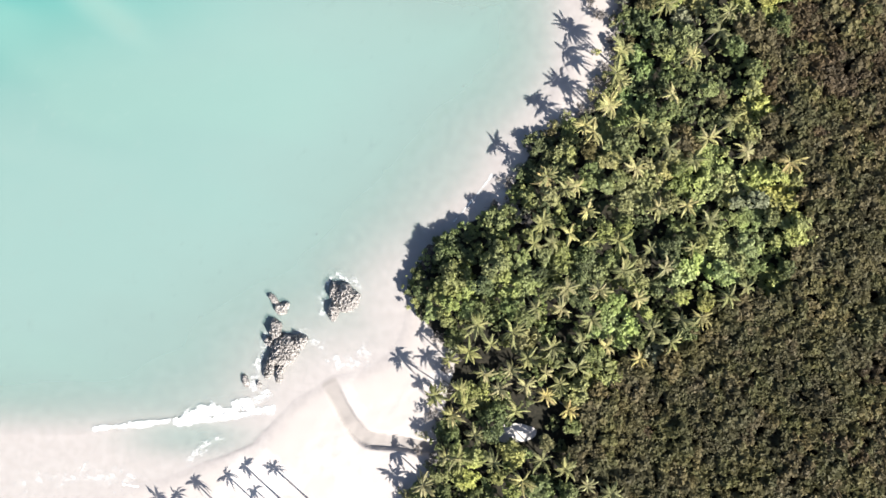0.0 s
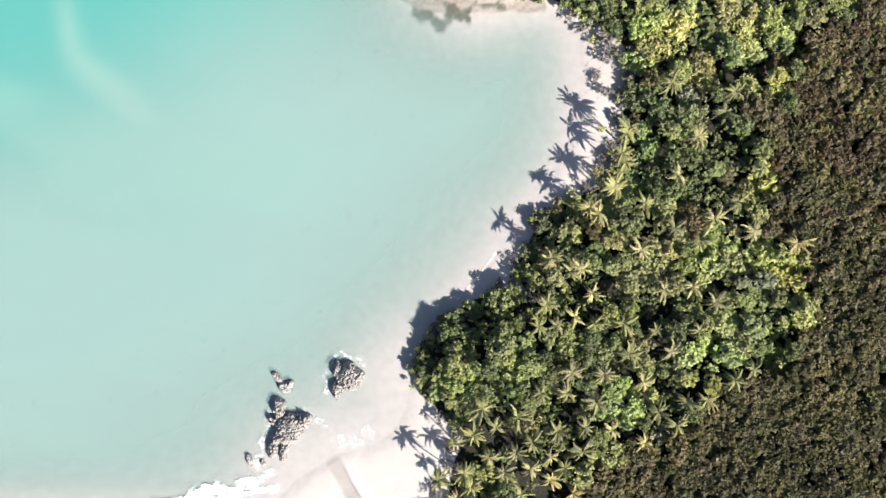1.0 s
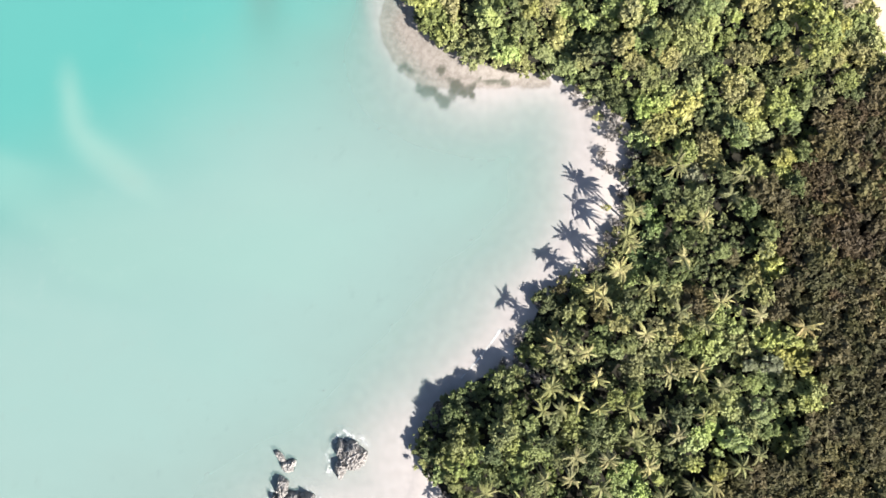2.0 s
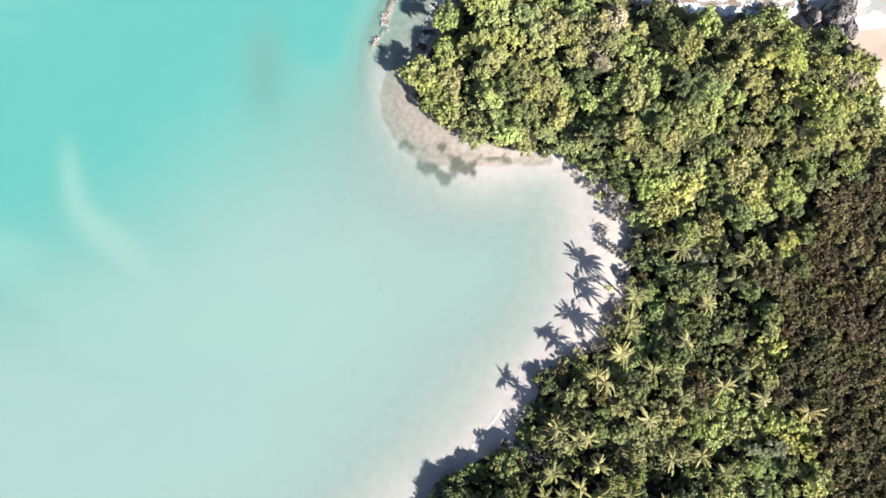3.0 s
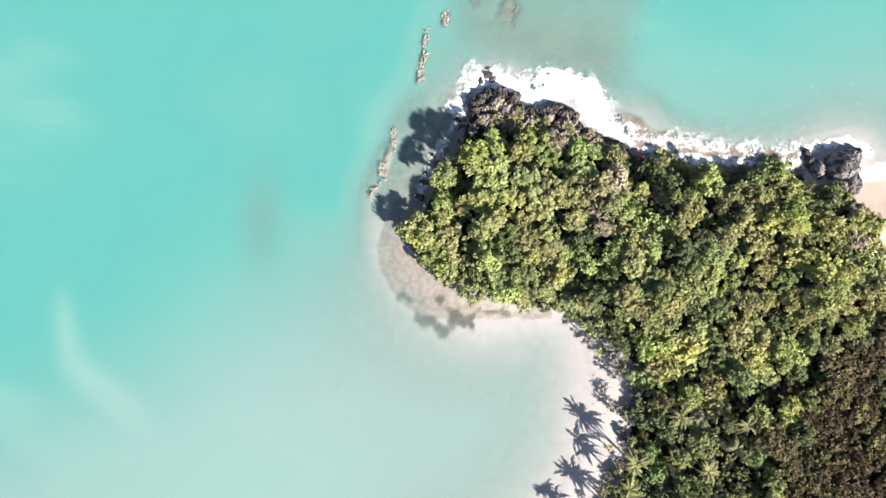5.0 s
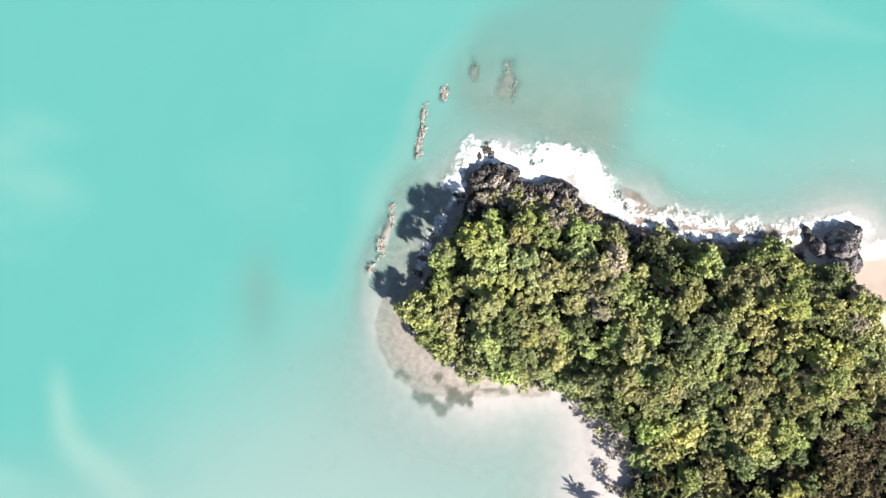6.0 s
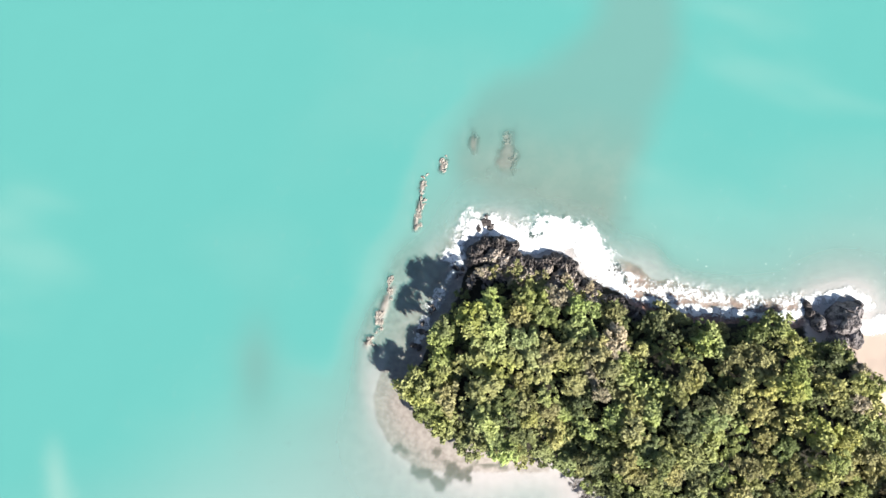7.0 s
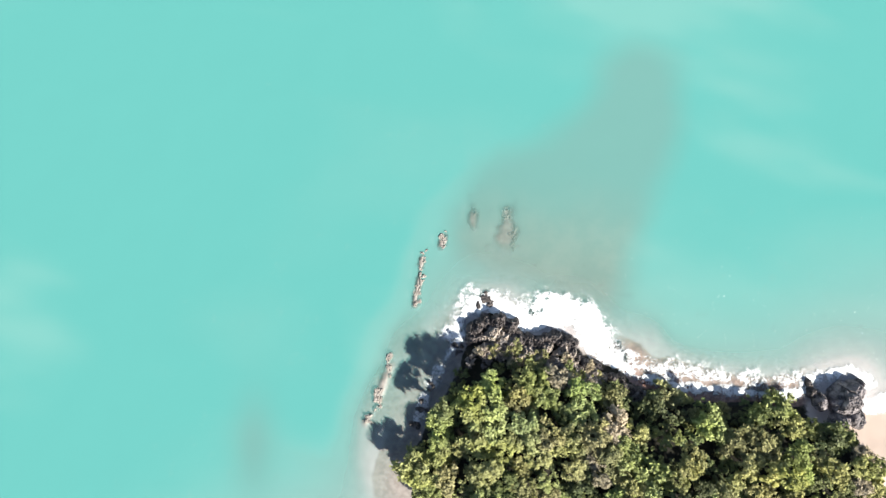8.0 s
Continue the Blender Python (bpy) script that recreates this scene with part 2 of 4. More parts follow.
def inner(poly, x, y):
    """Signed distance to a closed line: plus within."""
    x, y = np.asarray(x, float), np.asarray(y, float)
    best, odd = np.full(x.shape, 1e12), np.zeros(x.shape, bool)
    for (ax, ay), (bx, by) in zip(poly, np.roll(poly, -1, axis=0)):
        ex, ey = bx - ax, by - ay
        t = np.clip(((x - ax) * ex + (y - ay) * ey) / max(ex * ex + ey * ey, 1e-9), 0, 1)
        best = np.minimum(best, (x - ax - t * ex) ** 2 + (y - ay - t * ey) ** 2)
        if ay != by:
            odd ^= ((ay > y) != (by > y)) & (x < ex * (y - ay) / ey + ax)
    return np.where(odd, 1, -1) * np.sqrt(best)


def step(x, lo, hi):
    t = np.clip((x - lo) / (hi - lo), 0, 1)
    return t * t * (3 - 2 * t)


TABLE = np.random.RandomState(7).rand(256, 256)


def rough(x, y, size, octaves=4):
    """Smooth noise about nought, between -1 and 1, with waves of that size."""
    total, amp, norm = 0, 1.0, 0.0
    for k in range(octaves):
        u, v = x / size + 17.3 * k, y / size + 5.9 * k
        i, j = np.floor(u).astype(int), np.floor(v).astype(int)
        fu, fv = u - i, v - j
        fu, fv = fu * fu * (3 - 2 * fu), fv * fv * (3 - 2 * fv)
        at = lambda a, b: TABLE[a % 256, b % 256]  # noqa: E731
        total = total + amp * (at(i, j) * (1 - fu) * (1 - fv) + at(i + 1, j) * fu * (1 - fv) + at(i, j + 1) * (1 - fu) * fv + at(i + 1, j + 1) * fu * fv)
        norm += amp
        amp, size = amp * 0.5, size * 0.5
    return 2 * total / norm - 1


SHORE = np.vstack([[(-3500, -700), (-400, -120)], curved(SHORE_BAY + SHORE_HEAD), [(400, 130), (3500, 300), (3500, -3500), (-3500, -3500)]])
SHELF_LINE, PLUME_LINE, WOODS_LINE, SHADED_LINE = (curved(v, 3) for v in (SHELF, PLUME, WOODS, SHADED))
STREAM = curved([(-28, -25.5), (-25.4, -29.5), (-22.8, -34.4), (-19.8, -39.4), (-16.2, -42.7), (-9.6, -43.7), (-3, -44.9), (6, -46)], 5)


RIDGES = [[(-6.3, 131.8), (-5.4, 136.7), (-4.4, 142.5)], [(0.0, 145.6), (0.8, 148)], [(-17.3, 104.8), (-16.3, 106)], [(-14.2, 110.6), (-13.2, 113.4), (-11.6, 117.4)]]
ALGAE = [(-2.3, 79.5, 2.0), (1.7, 76.4, 2.4), (5.7, 73.8, 2.2), (0.4, 73.2, 2.2), (-9.5, 79, 2.2), (-4.9, 75.4, 2.4), (10.3, 78.4, 2.0), (-11.5, 76, 1.8), (14, 77.4, 1.4), (7.5, 76.2, 1.6), (-15, 116, 2.0), (-13, 121.5, 1.8)]
STREAK = curved([(-90, 84), (-89.3, 77), (-87.1, 66.1), (-80.9, 60), (-74.1, 53.9), (-64.6, 43.2)], 4)


def near_line(line, x, y):
    best = np.full(np.shape(x), 1e12)
    for (ax, ay), (bx, by) in zip(line, line[1:]):
        ex, ey = bx - ax, by - ay
        t = np.clip(((x - ax) * ex + (y - ay) * ey) / max(ex * ex + ey * ey, 1e-9), 0, 1)
        best = np.minimum(best, (x - ax - t * ex) ** 2 + (y - ay - t * ey) ** 2)
    return np.sqrt(best)


def clearing(x, y):
    """Nought in the sandy glade where the stream leaves the wood."""
    return step(((np.asarray(x) - 17.5) / 5.5) ** 2 + ((np.asarray(y) + 41.5) / 2.2) ** 2, 0.7, 1.3)


def land(x, y):
    """Height of the ground, with how much of it is reef and how much is soil."""
    x, y = np.asarray(x, float), np.asarray(y, float)
    s = inner(SHORE, x, y) + 0.7 * rough(x, y, 7, 3)
    wob = rough(x, y, 14)
    rim = step(x, 2, 16) * step(y, 126, 138)
    shelf = step((inner(SHELF_LINE, x, y) + 2.2 * wob + 4 + 7 * rim) / (5.5 + 12 * rim), 0, 1)
    north = step(y - 0.35 * x, 65, 128)
    # sea bed
    out = np.maximum(-s, 0)
    flat = step(12 - y, 0, 22)
    bay = np.interp(out, [0, 8, 25, 60, 110, 400], [0, 0.18, 0.9, 2.1, 2.8, 6]) * flat + np.interp(out, [0, 7, 25, 60, 110, 400], [0, 0.42, 1.2, 2.1, 2.8, 6]) * (1 - flat)
    sea = np.interp(out, [0, 5, 14, 40, 100, 400], [0, 0.4, 1.6, 3.2, 5.2, 9])
    deep = bay * (1 - north) + sea * north
    low = np.minimum(0.16 + 0.032 * out + 0.10 * wob + step(y, 122, 134) * 0.045 * out, deep)
    deep = deep * (1 - shelf) + np.maximum(low, 0) * shelf
    deep = np.where((x > 40) & (y > 106), np.minimum(deep, 0.22 + 0.5 * np.maximum(out - 5, 0)), deep)
    grass = np.exp(-(((x + 43) / 5) ** 2 + ((y - 99) / 11) ** 2))
    bar = np.exp(-((near_line(np.array([(-90, 82), (-89, 70), (-84, 61), (-74, 54)], float), x, y) / 4) ** 2))
    bank = step(-34 - x, 0, 14)
    deep = deep * (1 - bank) + np.minimum(deep, 0.04 + 0.07 * np.maximum(y + 42, 0)) * bank
    deep = np.maximum(deep, np.where(s < 0, 0.48 * np.exp(-(((x + 58) / 15) ** 2 + ((y + 42.5) / 4.5) ** 2)), 0))
    off = -inner(SHELF_LINE, x, y) - 2.2 * wob
    deep = np.maximum(deep, 3.4 * step(off, -1, 9) * step(out, 3, 9) * step(y, 84, 108) * (1 - step(x, 42, 54)) * (1 - step(x, 4, 14) * step(y, 126, 138)))
    deep = deep - 0.8 * bar
    ridge = step(1.25 + 0.8 * rough(x, y, 2.4, 3) - np.minimum.reduce([near_line(np.array(l, float), x, y) for l in RIDGES]), 0, 1.1)
    deep = deep * (1 - ridge) + np.minimum(deep, 0.07) * ridge
    drowned = np.maximum(np.exp(-(((x - 7.5) / 1.3) ** 2 + ((y - 152) / 3.4) ** 2)), np.exp(-(((x - 15.2) / 3.4) ** 2 + ((y - 148.8) / 7) ** 2)))
    drowned = step(drowned + 0.5 * rough(x, y, 2.2, 3), 0.15, 0.95)
    deep = deep * (1 - drowned) + np.minimum(deep, 0.5) * drowned
    # land
    up = np.maximum(s, 0)
    beach = 1.9 * (1 - np.exp(-up / 13))
    hill = 7.2 * np.exp(-((((x - 50) / 60) ** 2 + ((y - 92) / 26) ** 2) ** 1.5)) * step(up, 0, 16)
    cliff = step(y, 96, 108) * step(88 - x, 0, 8) * 1.4 * step(up, 0.2, 3.0)
    east = 1.2 * step(x, 45, 95) * step(74 - y, 0, 25)
    gully = step(1.6 + 0.5 * wob - near_line(STREAM, x, y), -0.35, 0.4) * np.maximum(beach - 0.22, 0)
    dry = beach - gully + hill + cliff + east + 0.25 * step(up, 4, 12) * rough(x, y, 5)
    z = np.where(s > 0, dry, -deep)
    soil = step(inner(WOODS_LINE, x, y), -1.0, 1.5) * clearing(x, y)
    # the same black over the headland rim, for the tree shade there
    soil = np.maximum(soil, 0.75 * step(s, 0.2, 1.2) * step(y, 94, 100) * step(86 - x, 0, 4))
    ledge = step(8 - near_line(curved(SHORE_HEAD[:23], 3), x, y), 0, 3)
    fringe = 0.95 * step(y, 106, 110) * step(8.5 - out + 1.8 * wob, 0, 2.5) * step(x, 38, 46) * step(87 - x, 0, 6)
    reef = np.maximum(np.maximum(fringe, ridge), np.maximum(np.maximum(np.maximum(shelf * (0.55 + 0.35 * wob) * (0.6 + 0.4 * step(y, 92, 108)) * (1 - 0.75 * step(y + 0.5 * np.maximum(x - 12, 0), 124, 138)), drowned), 0.9 * ledge * step(y, 74, 77) * (1 - 0.7 * step(y, 116, 126))), 0))
    algae = np.zeros(x.shape)
    for a, b, r in ALGAE:
        algae = np.maximum(algae, 1.15 * np.exp(-((x - a) ** 2 + 1.6 * (y - b) ** 2) / (2.6 * r * r)))
    algae = step(algae * (0.75 + 1.3 * rough(x, y, 3.0, 4)), 0.15, 0.95) * (s < 2)
    return z, reef, soil, fringe, grass, algae


def sheet(name, xs, ys, heights, material, attributes):
    """A grid over the plan as one mesh, with values at its points."""
    nx, ny = len(xs), len(ys)
    gx, gy = np.meshgrid(xs, ys)
    v = np.stack([gx.ravel(), gy.ravel(), heights.ravel()], 1)
    i = (np.arange(ny - 1)[:, None] * nx + np.arange(nx - 1)).ravel()
    me = bpy.data.meshes.new(name)
    me.from_pydata(v.tolist(), [], np.stack([i, i + 1, i + nx + 1, i + nx], 1).tolist())
    for key, values in attributes.items():
        me.attributes.new(key, "FLOAT", "POINT").data.foreach_set("value", values.ravel().astype(np.float32))
    me.polygons.foreach_set("use_smooth", np.ones(len(me.polygons), bool))
    me.materials.append(material)
    return new(name, me)


def spread(lo, hi, cell):
    far = np.cumsum(3.0 * 1.35 ** np.arange(22))
    far = far[far < 3000]
    return np.concatenate([lo - far[::-1], np.arange(lo, hi + cell / 2, cell), hi + far])


def denser(line, lo, hi, cell):
    """The same steps with closer ones between lo and hi."""
    return np.concatenate([line[line < lo - 0.3], np.arange(lo, hi, cell), line[line > hi + 0.1]])


# closer steps on the sand with the stream
WIDE_X, WIDE_Y = spread(-125, 125, 0.75), spread(-78, 222, 0.75)
XS, YS = denser(WIDE_X, -40, 8, 0.35), denser(WIDE_Y, -52, -22, 0.35)
GX, GY = np.meshgrid(XS, YS)
Z, REEF, SOIL, RUSTY, WEED, DARK_WEED = land(GX, GY)
tagged(sheet("ground", XS, YS, Z, GROUND, {"reef": REEF, "soil": SOIL, "weed": np.maximum(WEED, 0.7 * DARK_WEED), "rusty": RUSTY, "stream": step(1.6 + 0.5 * rough(GX, GY, 14) - near_line(STREAM, GX, GY), -0.35, 0.4) * step(Z, 0.02, 0.16) * (Z < 0.6), "tan": step(GX, 80, 92) * step(GY, 70, 76)}), "pale sand beach, forest soil blackened for shade and tan reef shelf under the sea", "ground", kind="structure")
# the sea lies over it in wide steps
GX, GY = np.meshgrid(WIDE_X, WIDE_Y)
Z, _, _, _, WEED, _ = land(GX, GY)
DRIFT = 1.5 * rough(0.97 * GX * 0.6 - 0.25 * GY * 0.6 + 900, (0.25 * GX + 0.97 * GY) * 1.6 + 500, 45, 4)
SANDBAR = np.exp(-((near_line(STREAK, GX, GY) / (2.2 + 0.05 * np.maximum(84 - GY, 0) + 0.8 * rough(GX, GY, 7))) ** 2)) * step(GY, 36, 62) * (1 - step(GY, 72, 86))
SILT = step(inner(PLUME_LINE, GX, GY) + 3 * rough(GX, GY, 16), -3, 8) * 0.85
STIRRED = SILT * step(164 - GY + 5 * rough(GX, GY, 12), 0, 26)
tagged(sheet("water", WIDE_X, WIDE_Y, np.where(Z > 1.2, -0.6, 0.0) + 0.03 * rough(GX, GY, 6), WATER, {"depth": np.maximum(-Z, 0) * (1 + 0.25 * DRIFT), "outside": step(GY - 0.35 * GX, 62, 112), "haze": np.maximum(0.42 * SANDBAR, 0.25 * step(DRIFT, -0.1, 0.6)), "silt": np.maximum(SILT, 0.78 * WEED), "stirred": STIRRED}), "turquoise shallow sea, milky near the sand beach", "sea", kind="structure")


# ---- builders ----
def mesh_of(name, v, f, material, smooth=False):
    me = bpy.data.meshes.new(name)
    me.from_pydata(np.asarray(v).tolist(), [], [list(map(int, q)) for q in f])
    me.materials.append(material)
    if smooth:
        me.polygons.foreach_set("use_smooth", np.ones(len(me.polygons), bool))
    return me


def child(name, me, parent, m=None):
    ob = new(name, me)
    ob.parent = parent
    if m is not None:
        ob.matrix_basis = m
    return ob


def tube(points, radii, sides=6):
    """A tapered tube along the points."""
    v, f = [], []
    for k, (p, r) in enumerate(zip(points, radii)):
        d = Vector(points[min(k + 1, len(points) - 1)]) - Vector(points[max(k - 1, 0)])
        q = d.to_track_quat("Z", "Y")
        for j in range(sides):
            a = 2 * math.pi * j / sides
            v.append(Vector(p) + q @ Vector((r * math.cos(a), r * math.sin(a), 0)))
    for k in range(len(points) - 1):
        for j in range(sides):
            a, b = k * sides + j, k * sides + (j + 1) % sides
            f.append((a, b, b + sides, a + sides))
    f.append(tuple(range(len(v) - sides, len(v))))
    return [tuple(p) for p in v], f


def merge(pieces):
    v, f = [], []
    for pv, pf in pieces:
        f += [tuple(i + len(v) for i in q) for q in pf]
        v += list(pv)
    return v, f


def leaf_cloud(seed, wide, high, lobes, leaves, size, lump=(0.10, 0.17), loose=0.9, droop=0.25):
    """Leaf sprays on the outer side of many small domes: an uneven crown about the origin, as points of three-cornered leaf sprays."""
    r = np.random.RandomState(seed)
    a, d = r.rand(lobes) * 2 * math.pi, np.sqrt(r.rand(lobes)) * 0.86
    ph = r.rand(3) * 6.28
    edge = wide * (1 + 0.22 * np.sin(2 * a + ph[0]) + 0.16 * np.sin(3 * a + ph[1]) + 0.10 * np.sin(5 * a + ph[2]))
    c = np.stack([d * edge * np.cos(a), d * edge * np.sin(a), high * (0.45 - 0.65 * d**1.8) + high * 0.5 * (r.rand(lobes) - 0.45)], 1)
    rad = wide * (lump[0] + lump[1] * r.rand(lobes))
    pick = r.choice(lobes, leaves, p=rad**2 / (rad**2).sum())
    n = r.normal(size=(leaves, 3))
    n /= np.linalg.norm(n, axis=1)[:, None]
    n[:, 2] = np.where(n[:, 2] < -0.35, -n[:, 2], n[:, 2])
    p = c[pick] + n * (rad[pick] * (0.55 + loose * r.rand(leaves) ** 1.6))[:, None] * (1, 1, 0.9)
    face = 0.8 * n + 0.62 * r.normal(size=(leaves, 3)) + (0, 0, 0.45)
    face /= np.linalg.norm(face, axis=1)[:, None]
    side = np.cross(face, r.normal(size=(leaves, 3)))
    side /= np.linalg.norm(side, axis=1)[:, None] + 1e-9
    along = np.cross(face, side)
    s = size * (0.6 + 0.8 * r.rand(leaves))[:, None]
    tip = along * s - np.array((0, 0, droop)) * s
    v = np.stack([p - 0.6 * along * s + 0.5 * side * s, p + tip, p - 0.6 * along * s - 0.5 * side * s], 1)
    return v.reshape(-1, 3)


def blades(count):
    return np.arange(count * 3).reshape(-1, 3)


def trunk_shape(seed, high, spread_to, thick=0.2, limbs=5):
    r = random.Random(seed)
    top = (r.uniform(-0.3, 0.3), r.uniform(-0.3, 0.3), high)
    parts = [tube([(0, 0, -0.4), (0, 0, 0.3), (top[0] * 0.5, top[1] * 0.5, high * 0.5), top], [thick * 1.5, thick, thick * 0.75, thick * 0.45])]
    for k in range(limbs):
        a, z = 2 * math.pi * (k + r.random() * 0.6) / limbs, high * r.uniform(0.5, 0.85)
        out = spread_to * r.uniform(0.5, 0.8)
        base = Vector((top[0] * 0.6, top[1] * 0.6, z))
        end = base + Vector((math.cos(a) * out, math.sin(a) * out, high * 0.3))
        parts.append(tube([base, base.lerp(end, 0.5) + Vector((0, 0, -0.15)), end], [thick * 0.4, thick * 0.28, thick * 0.1], 5))
    return merge(parts)


# crowns by kind: how wide, how high, lobes, leaves, size of a leaf spray
CROWNS = {
    "broad": [leaf_cloud(10 + k, 3.3, 3.4, 40, 1850, 0.37, (0.08, 0.15), 1.1) for k in range(8)],
    "fluffy": [leaf_cloud(30 + k, 2.9, 3.2, 56, 1850, 0.32, (0.07, 0.13), 1.2) for k in range(8)],
    "small": [leaf_cloud(50 + k, 1.9, 1.9, 16, 480, 0.32) for k in range(8)],
    "round": [leaf_cloud(90 + k, 2.0, 1.25, 12, 640, 0.33, (0.20, 0.16), 0.6) for k in range(8)],
    "twiggy": [leaf_cloud(70 + k, 1.7, 1.3, 20, 300, 0.2) for k in range(3)],
}
CROWN_MESH = {}
TRUNK_MESH = [mesh_of("trunk", *trunk_shape(k, 5.0, 2.6), BARK, True) for k in range(5)]


def crown_mesh(kind, k, colour):
    key = (kind, k, colour)
    if key not in CROWN_MESH:
        v = CROWNS[kind][k]
        CROWN_MESH[key] = mesh_of("crown", v, blades(len(v) // 3), LEAF[colour])
    return CROWN_MESH[key]


WORDS = {"dark": "dark green", "green": "mid-green", "lime": "bright lime-green", "olive": "olive-green", "yellow": "yellow-green", "dry": "dry brownish", "grey": "grey leafless", "shade": "shade-toned dark olive", "rust": "shade-toned rusty brown", "dusk": "shade-toned olive-brown", "vine": "vine-covered fresh green", "pink": "pale pinkish blossoming", "rusty": "orange-brown", "silver": "pale grey-green"}


def tree(rng, x, y, ground, top, kind, colour, size, group, name="broadleaf_tree", noun="broadleaf tree"):
    """A tree whose crown tops out about that high."""
    base = new(name)
    base.empty_display_size = 0.5
    base.matrix_world = pose(x, y, ground, 0, 0, rng.uniform(0, 360))
    k = rng.randrange(len(CROWNS[kind]))
    crown_up = {"broad": 2.3, "fluffy": 2.1, "small": 1.5, "round": 1.6, "twiggy": 1.0}[kind] * size
    at = max(top - ground - crown_up, 0.7)
    s = Matrix.Diagonal((size, size * rng.uniform(0.88, 1.1), size, 1))
    child("trunk", TRUNK_MESH[k % 5], base, Matrix.Diagonal((size * 0.9, size * 0.9, (at + 0.3) / 5.0, 1)))
    child("crown", crown_mesh(kind, k, colour), base, Matrix.Translation((0, 0, at)) @ s)
    where = "on the wooded headland" if "headland" in group else "among coconut palms" if "bay" in group else "at the edge of the dull wood" if "wood" in group else "on the beach edge"
    return tagged(base, f"{WORDS[colour]} {noun} {where}", "tree" if noun != "shrub" else "shrub", group)


def frond_shape(seed, long, rise, fall):
    """A feathered palm leaf along x: an arching rib with narrow hanging leaflets on both sides."""
    r = random.Random(seed)
    bend, twist = r.uniform(-0.5, 0.5), r.uniform(-0.35, 0.35)
    line = lambda s: Vector((long * (s - 0.2 * s * s * fall), bend * s * s * long * 0.4, rise * s * long - fall * 0.62 * long * s ** 2.2))  # noqa: E731
    v, f = tube([line(s / 5) for s in range(6)], [0.065, 0.055, 0.045, 0.035, 0.02, 0.01], 3)
    n = 20
    for k in range(n):
        s = 0.12 + 0.88 * k / (n - 1)
        p, q = line(s), line(min(s + 0.05, 1.0)) - line(s - 0.05)
        q.normalize()
        reach = 0.70 * math.sin(math.pi * (0.2 + 0.72 * s)) ** 0.8 * r.uniform(0.7, 1.15) * long / 3.6
        for side in (-1, 1):
            if r.random() < 0.06:
                continue
            d = (q * (0.5 + 0.7 * s) + Vector((0, side, 0)) * (0.95 - 0.3 * s) + Vector((0, 0, -0.55 + side * twist + r.uniform(-0.25, 0.2)))).normalized()
            w = q * 0.10
            i = len(v)
            v += [tuple(p - w), tuple(p + w), tuple(p + d * reach * 0.6 + w * 0.9 - Vector((0, 0, 0.03))), tuple(p + d * reach - Vector((0, 0, 0.14 * reach))), tuple(p + d * reach * 0.6 - w * 0.9 - Vector((0, 0, 0.03)))]
            f.append((i, i + 1, i + 2, i + 3, i + 4))
    return v, f


FROND_MESH = {c: [mesh_of("frond", *frond_shape(k, 3.9, (0.9, 0.45, 0.12)[k % 3], (0.8, 1.0, 1.25)[k % 3]), FROND[c]) for k in range(12)] for c in FROND}
PALM_TRUNK = {}


def palm(rng, x, y, ground, top, colour="green", size=1.0, lean=(0, 0), fronds=19, label=""):
    """A coconut palm with its crown over (x, y): its foot stands off by the lean."""
    base = new("coconut_palm")
    base.empty_display_size = 0.5
    fx, fy = x - lean[0], y - lean[1]
    g = float(land([fx], [fy])[0][0]) if lean != (0, 0) else ground
    base.matrix_world = pose(fx, fy, g)
    h = max(top - g - 0.6, 2.5)
    key = (round(lean[0]), round(lean[1]), round(h))
    if key not in PALM_TRUNK:
        lx, ly, hh = key
        line = [(lx * s**0.8, ly * s**0.8, hh * s) for s in (-0.05, 0.08, 0.3, 0.55, 0.8, 1.0)]
        line[0] = (0, 0, -0.4)
        PALM_TRUNK[key] = mesh_of("trunk", *tube(line, [0.30, 0.22, 0.17, 0.15, 0.135, 0.16], 7), PALM_BARK, True)
    child("trunk", PALM_TRUNK[key], base, Matrix.Diagonal((lean[0] / key[0] if key[0] else 1, lean[1] / key[1] if key[1] else 1, h / key[2], 1)))
    spin = rng.uniform(0, 360)
    thin = rng.uniform(0, 360)
    for k in range(fronds - rng.randrange(4)):
        level = (1, 0, 2, 1, 2)[k % 5]
        turn = spin + 137.5 * k + rng.uniform(-24, 24)
        if math.cos(radians(turn - thin)) > 0.93 and rng.random() < 0.7:
            continue
        m = Matrix.Translation((lean[0], lean[1], h)) @ pose(0, 0, 0, rng.uniform(-40, 40), rng.uniform(-16, 18), turn)
        child("frond", FROND_MESH[colour][level + 3 * rng.randrange(4)], base, m @ Matrix.Scale(size * rng.uniform(0.68, 1.12), 4))
    words = {"green": "green coconut palm", "yellow": "yellowing coconut palm", "pale": "pale green sunlit coconut palm"}[colour]
    return tagged(base, label or f"{words} with feathered fronds in the wood", "palm tree", "coconut palms along the bay")


def ridged(x, y, size, octaves=3):
    total, amp, norm = 0, 1.0, 0.0
    for k in range(octaves):
        total = total + amp * (1 - 2.2 * np.abs(rough(x + 31 * k, y - 13 * k, size / 2**k, 1)))
        norm += amp
        amp *= 0.55
    return total / norm


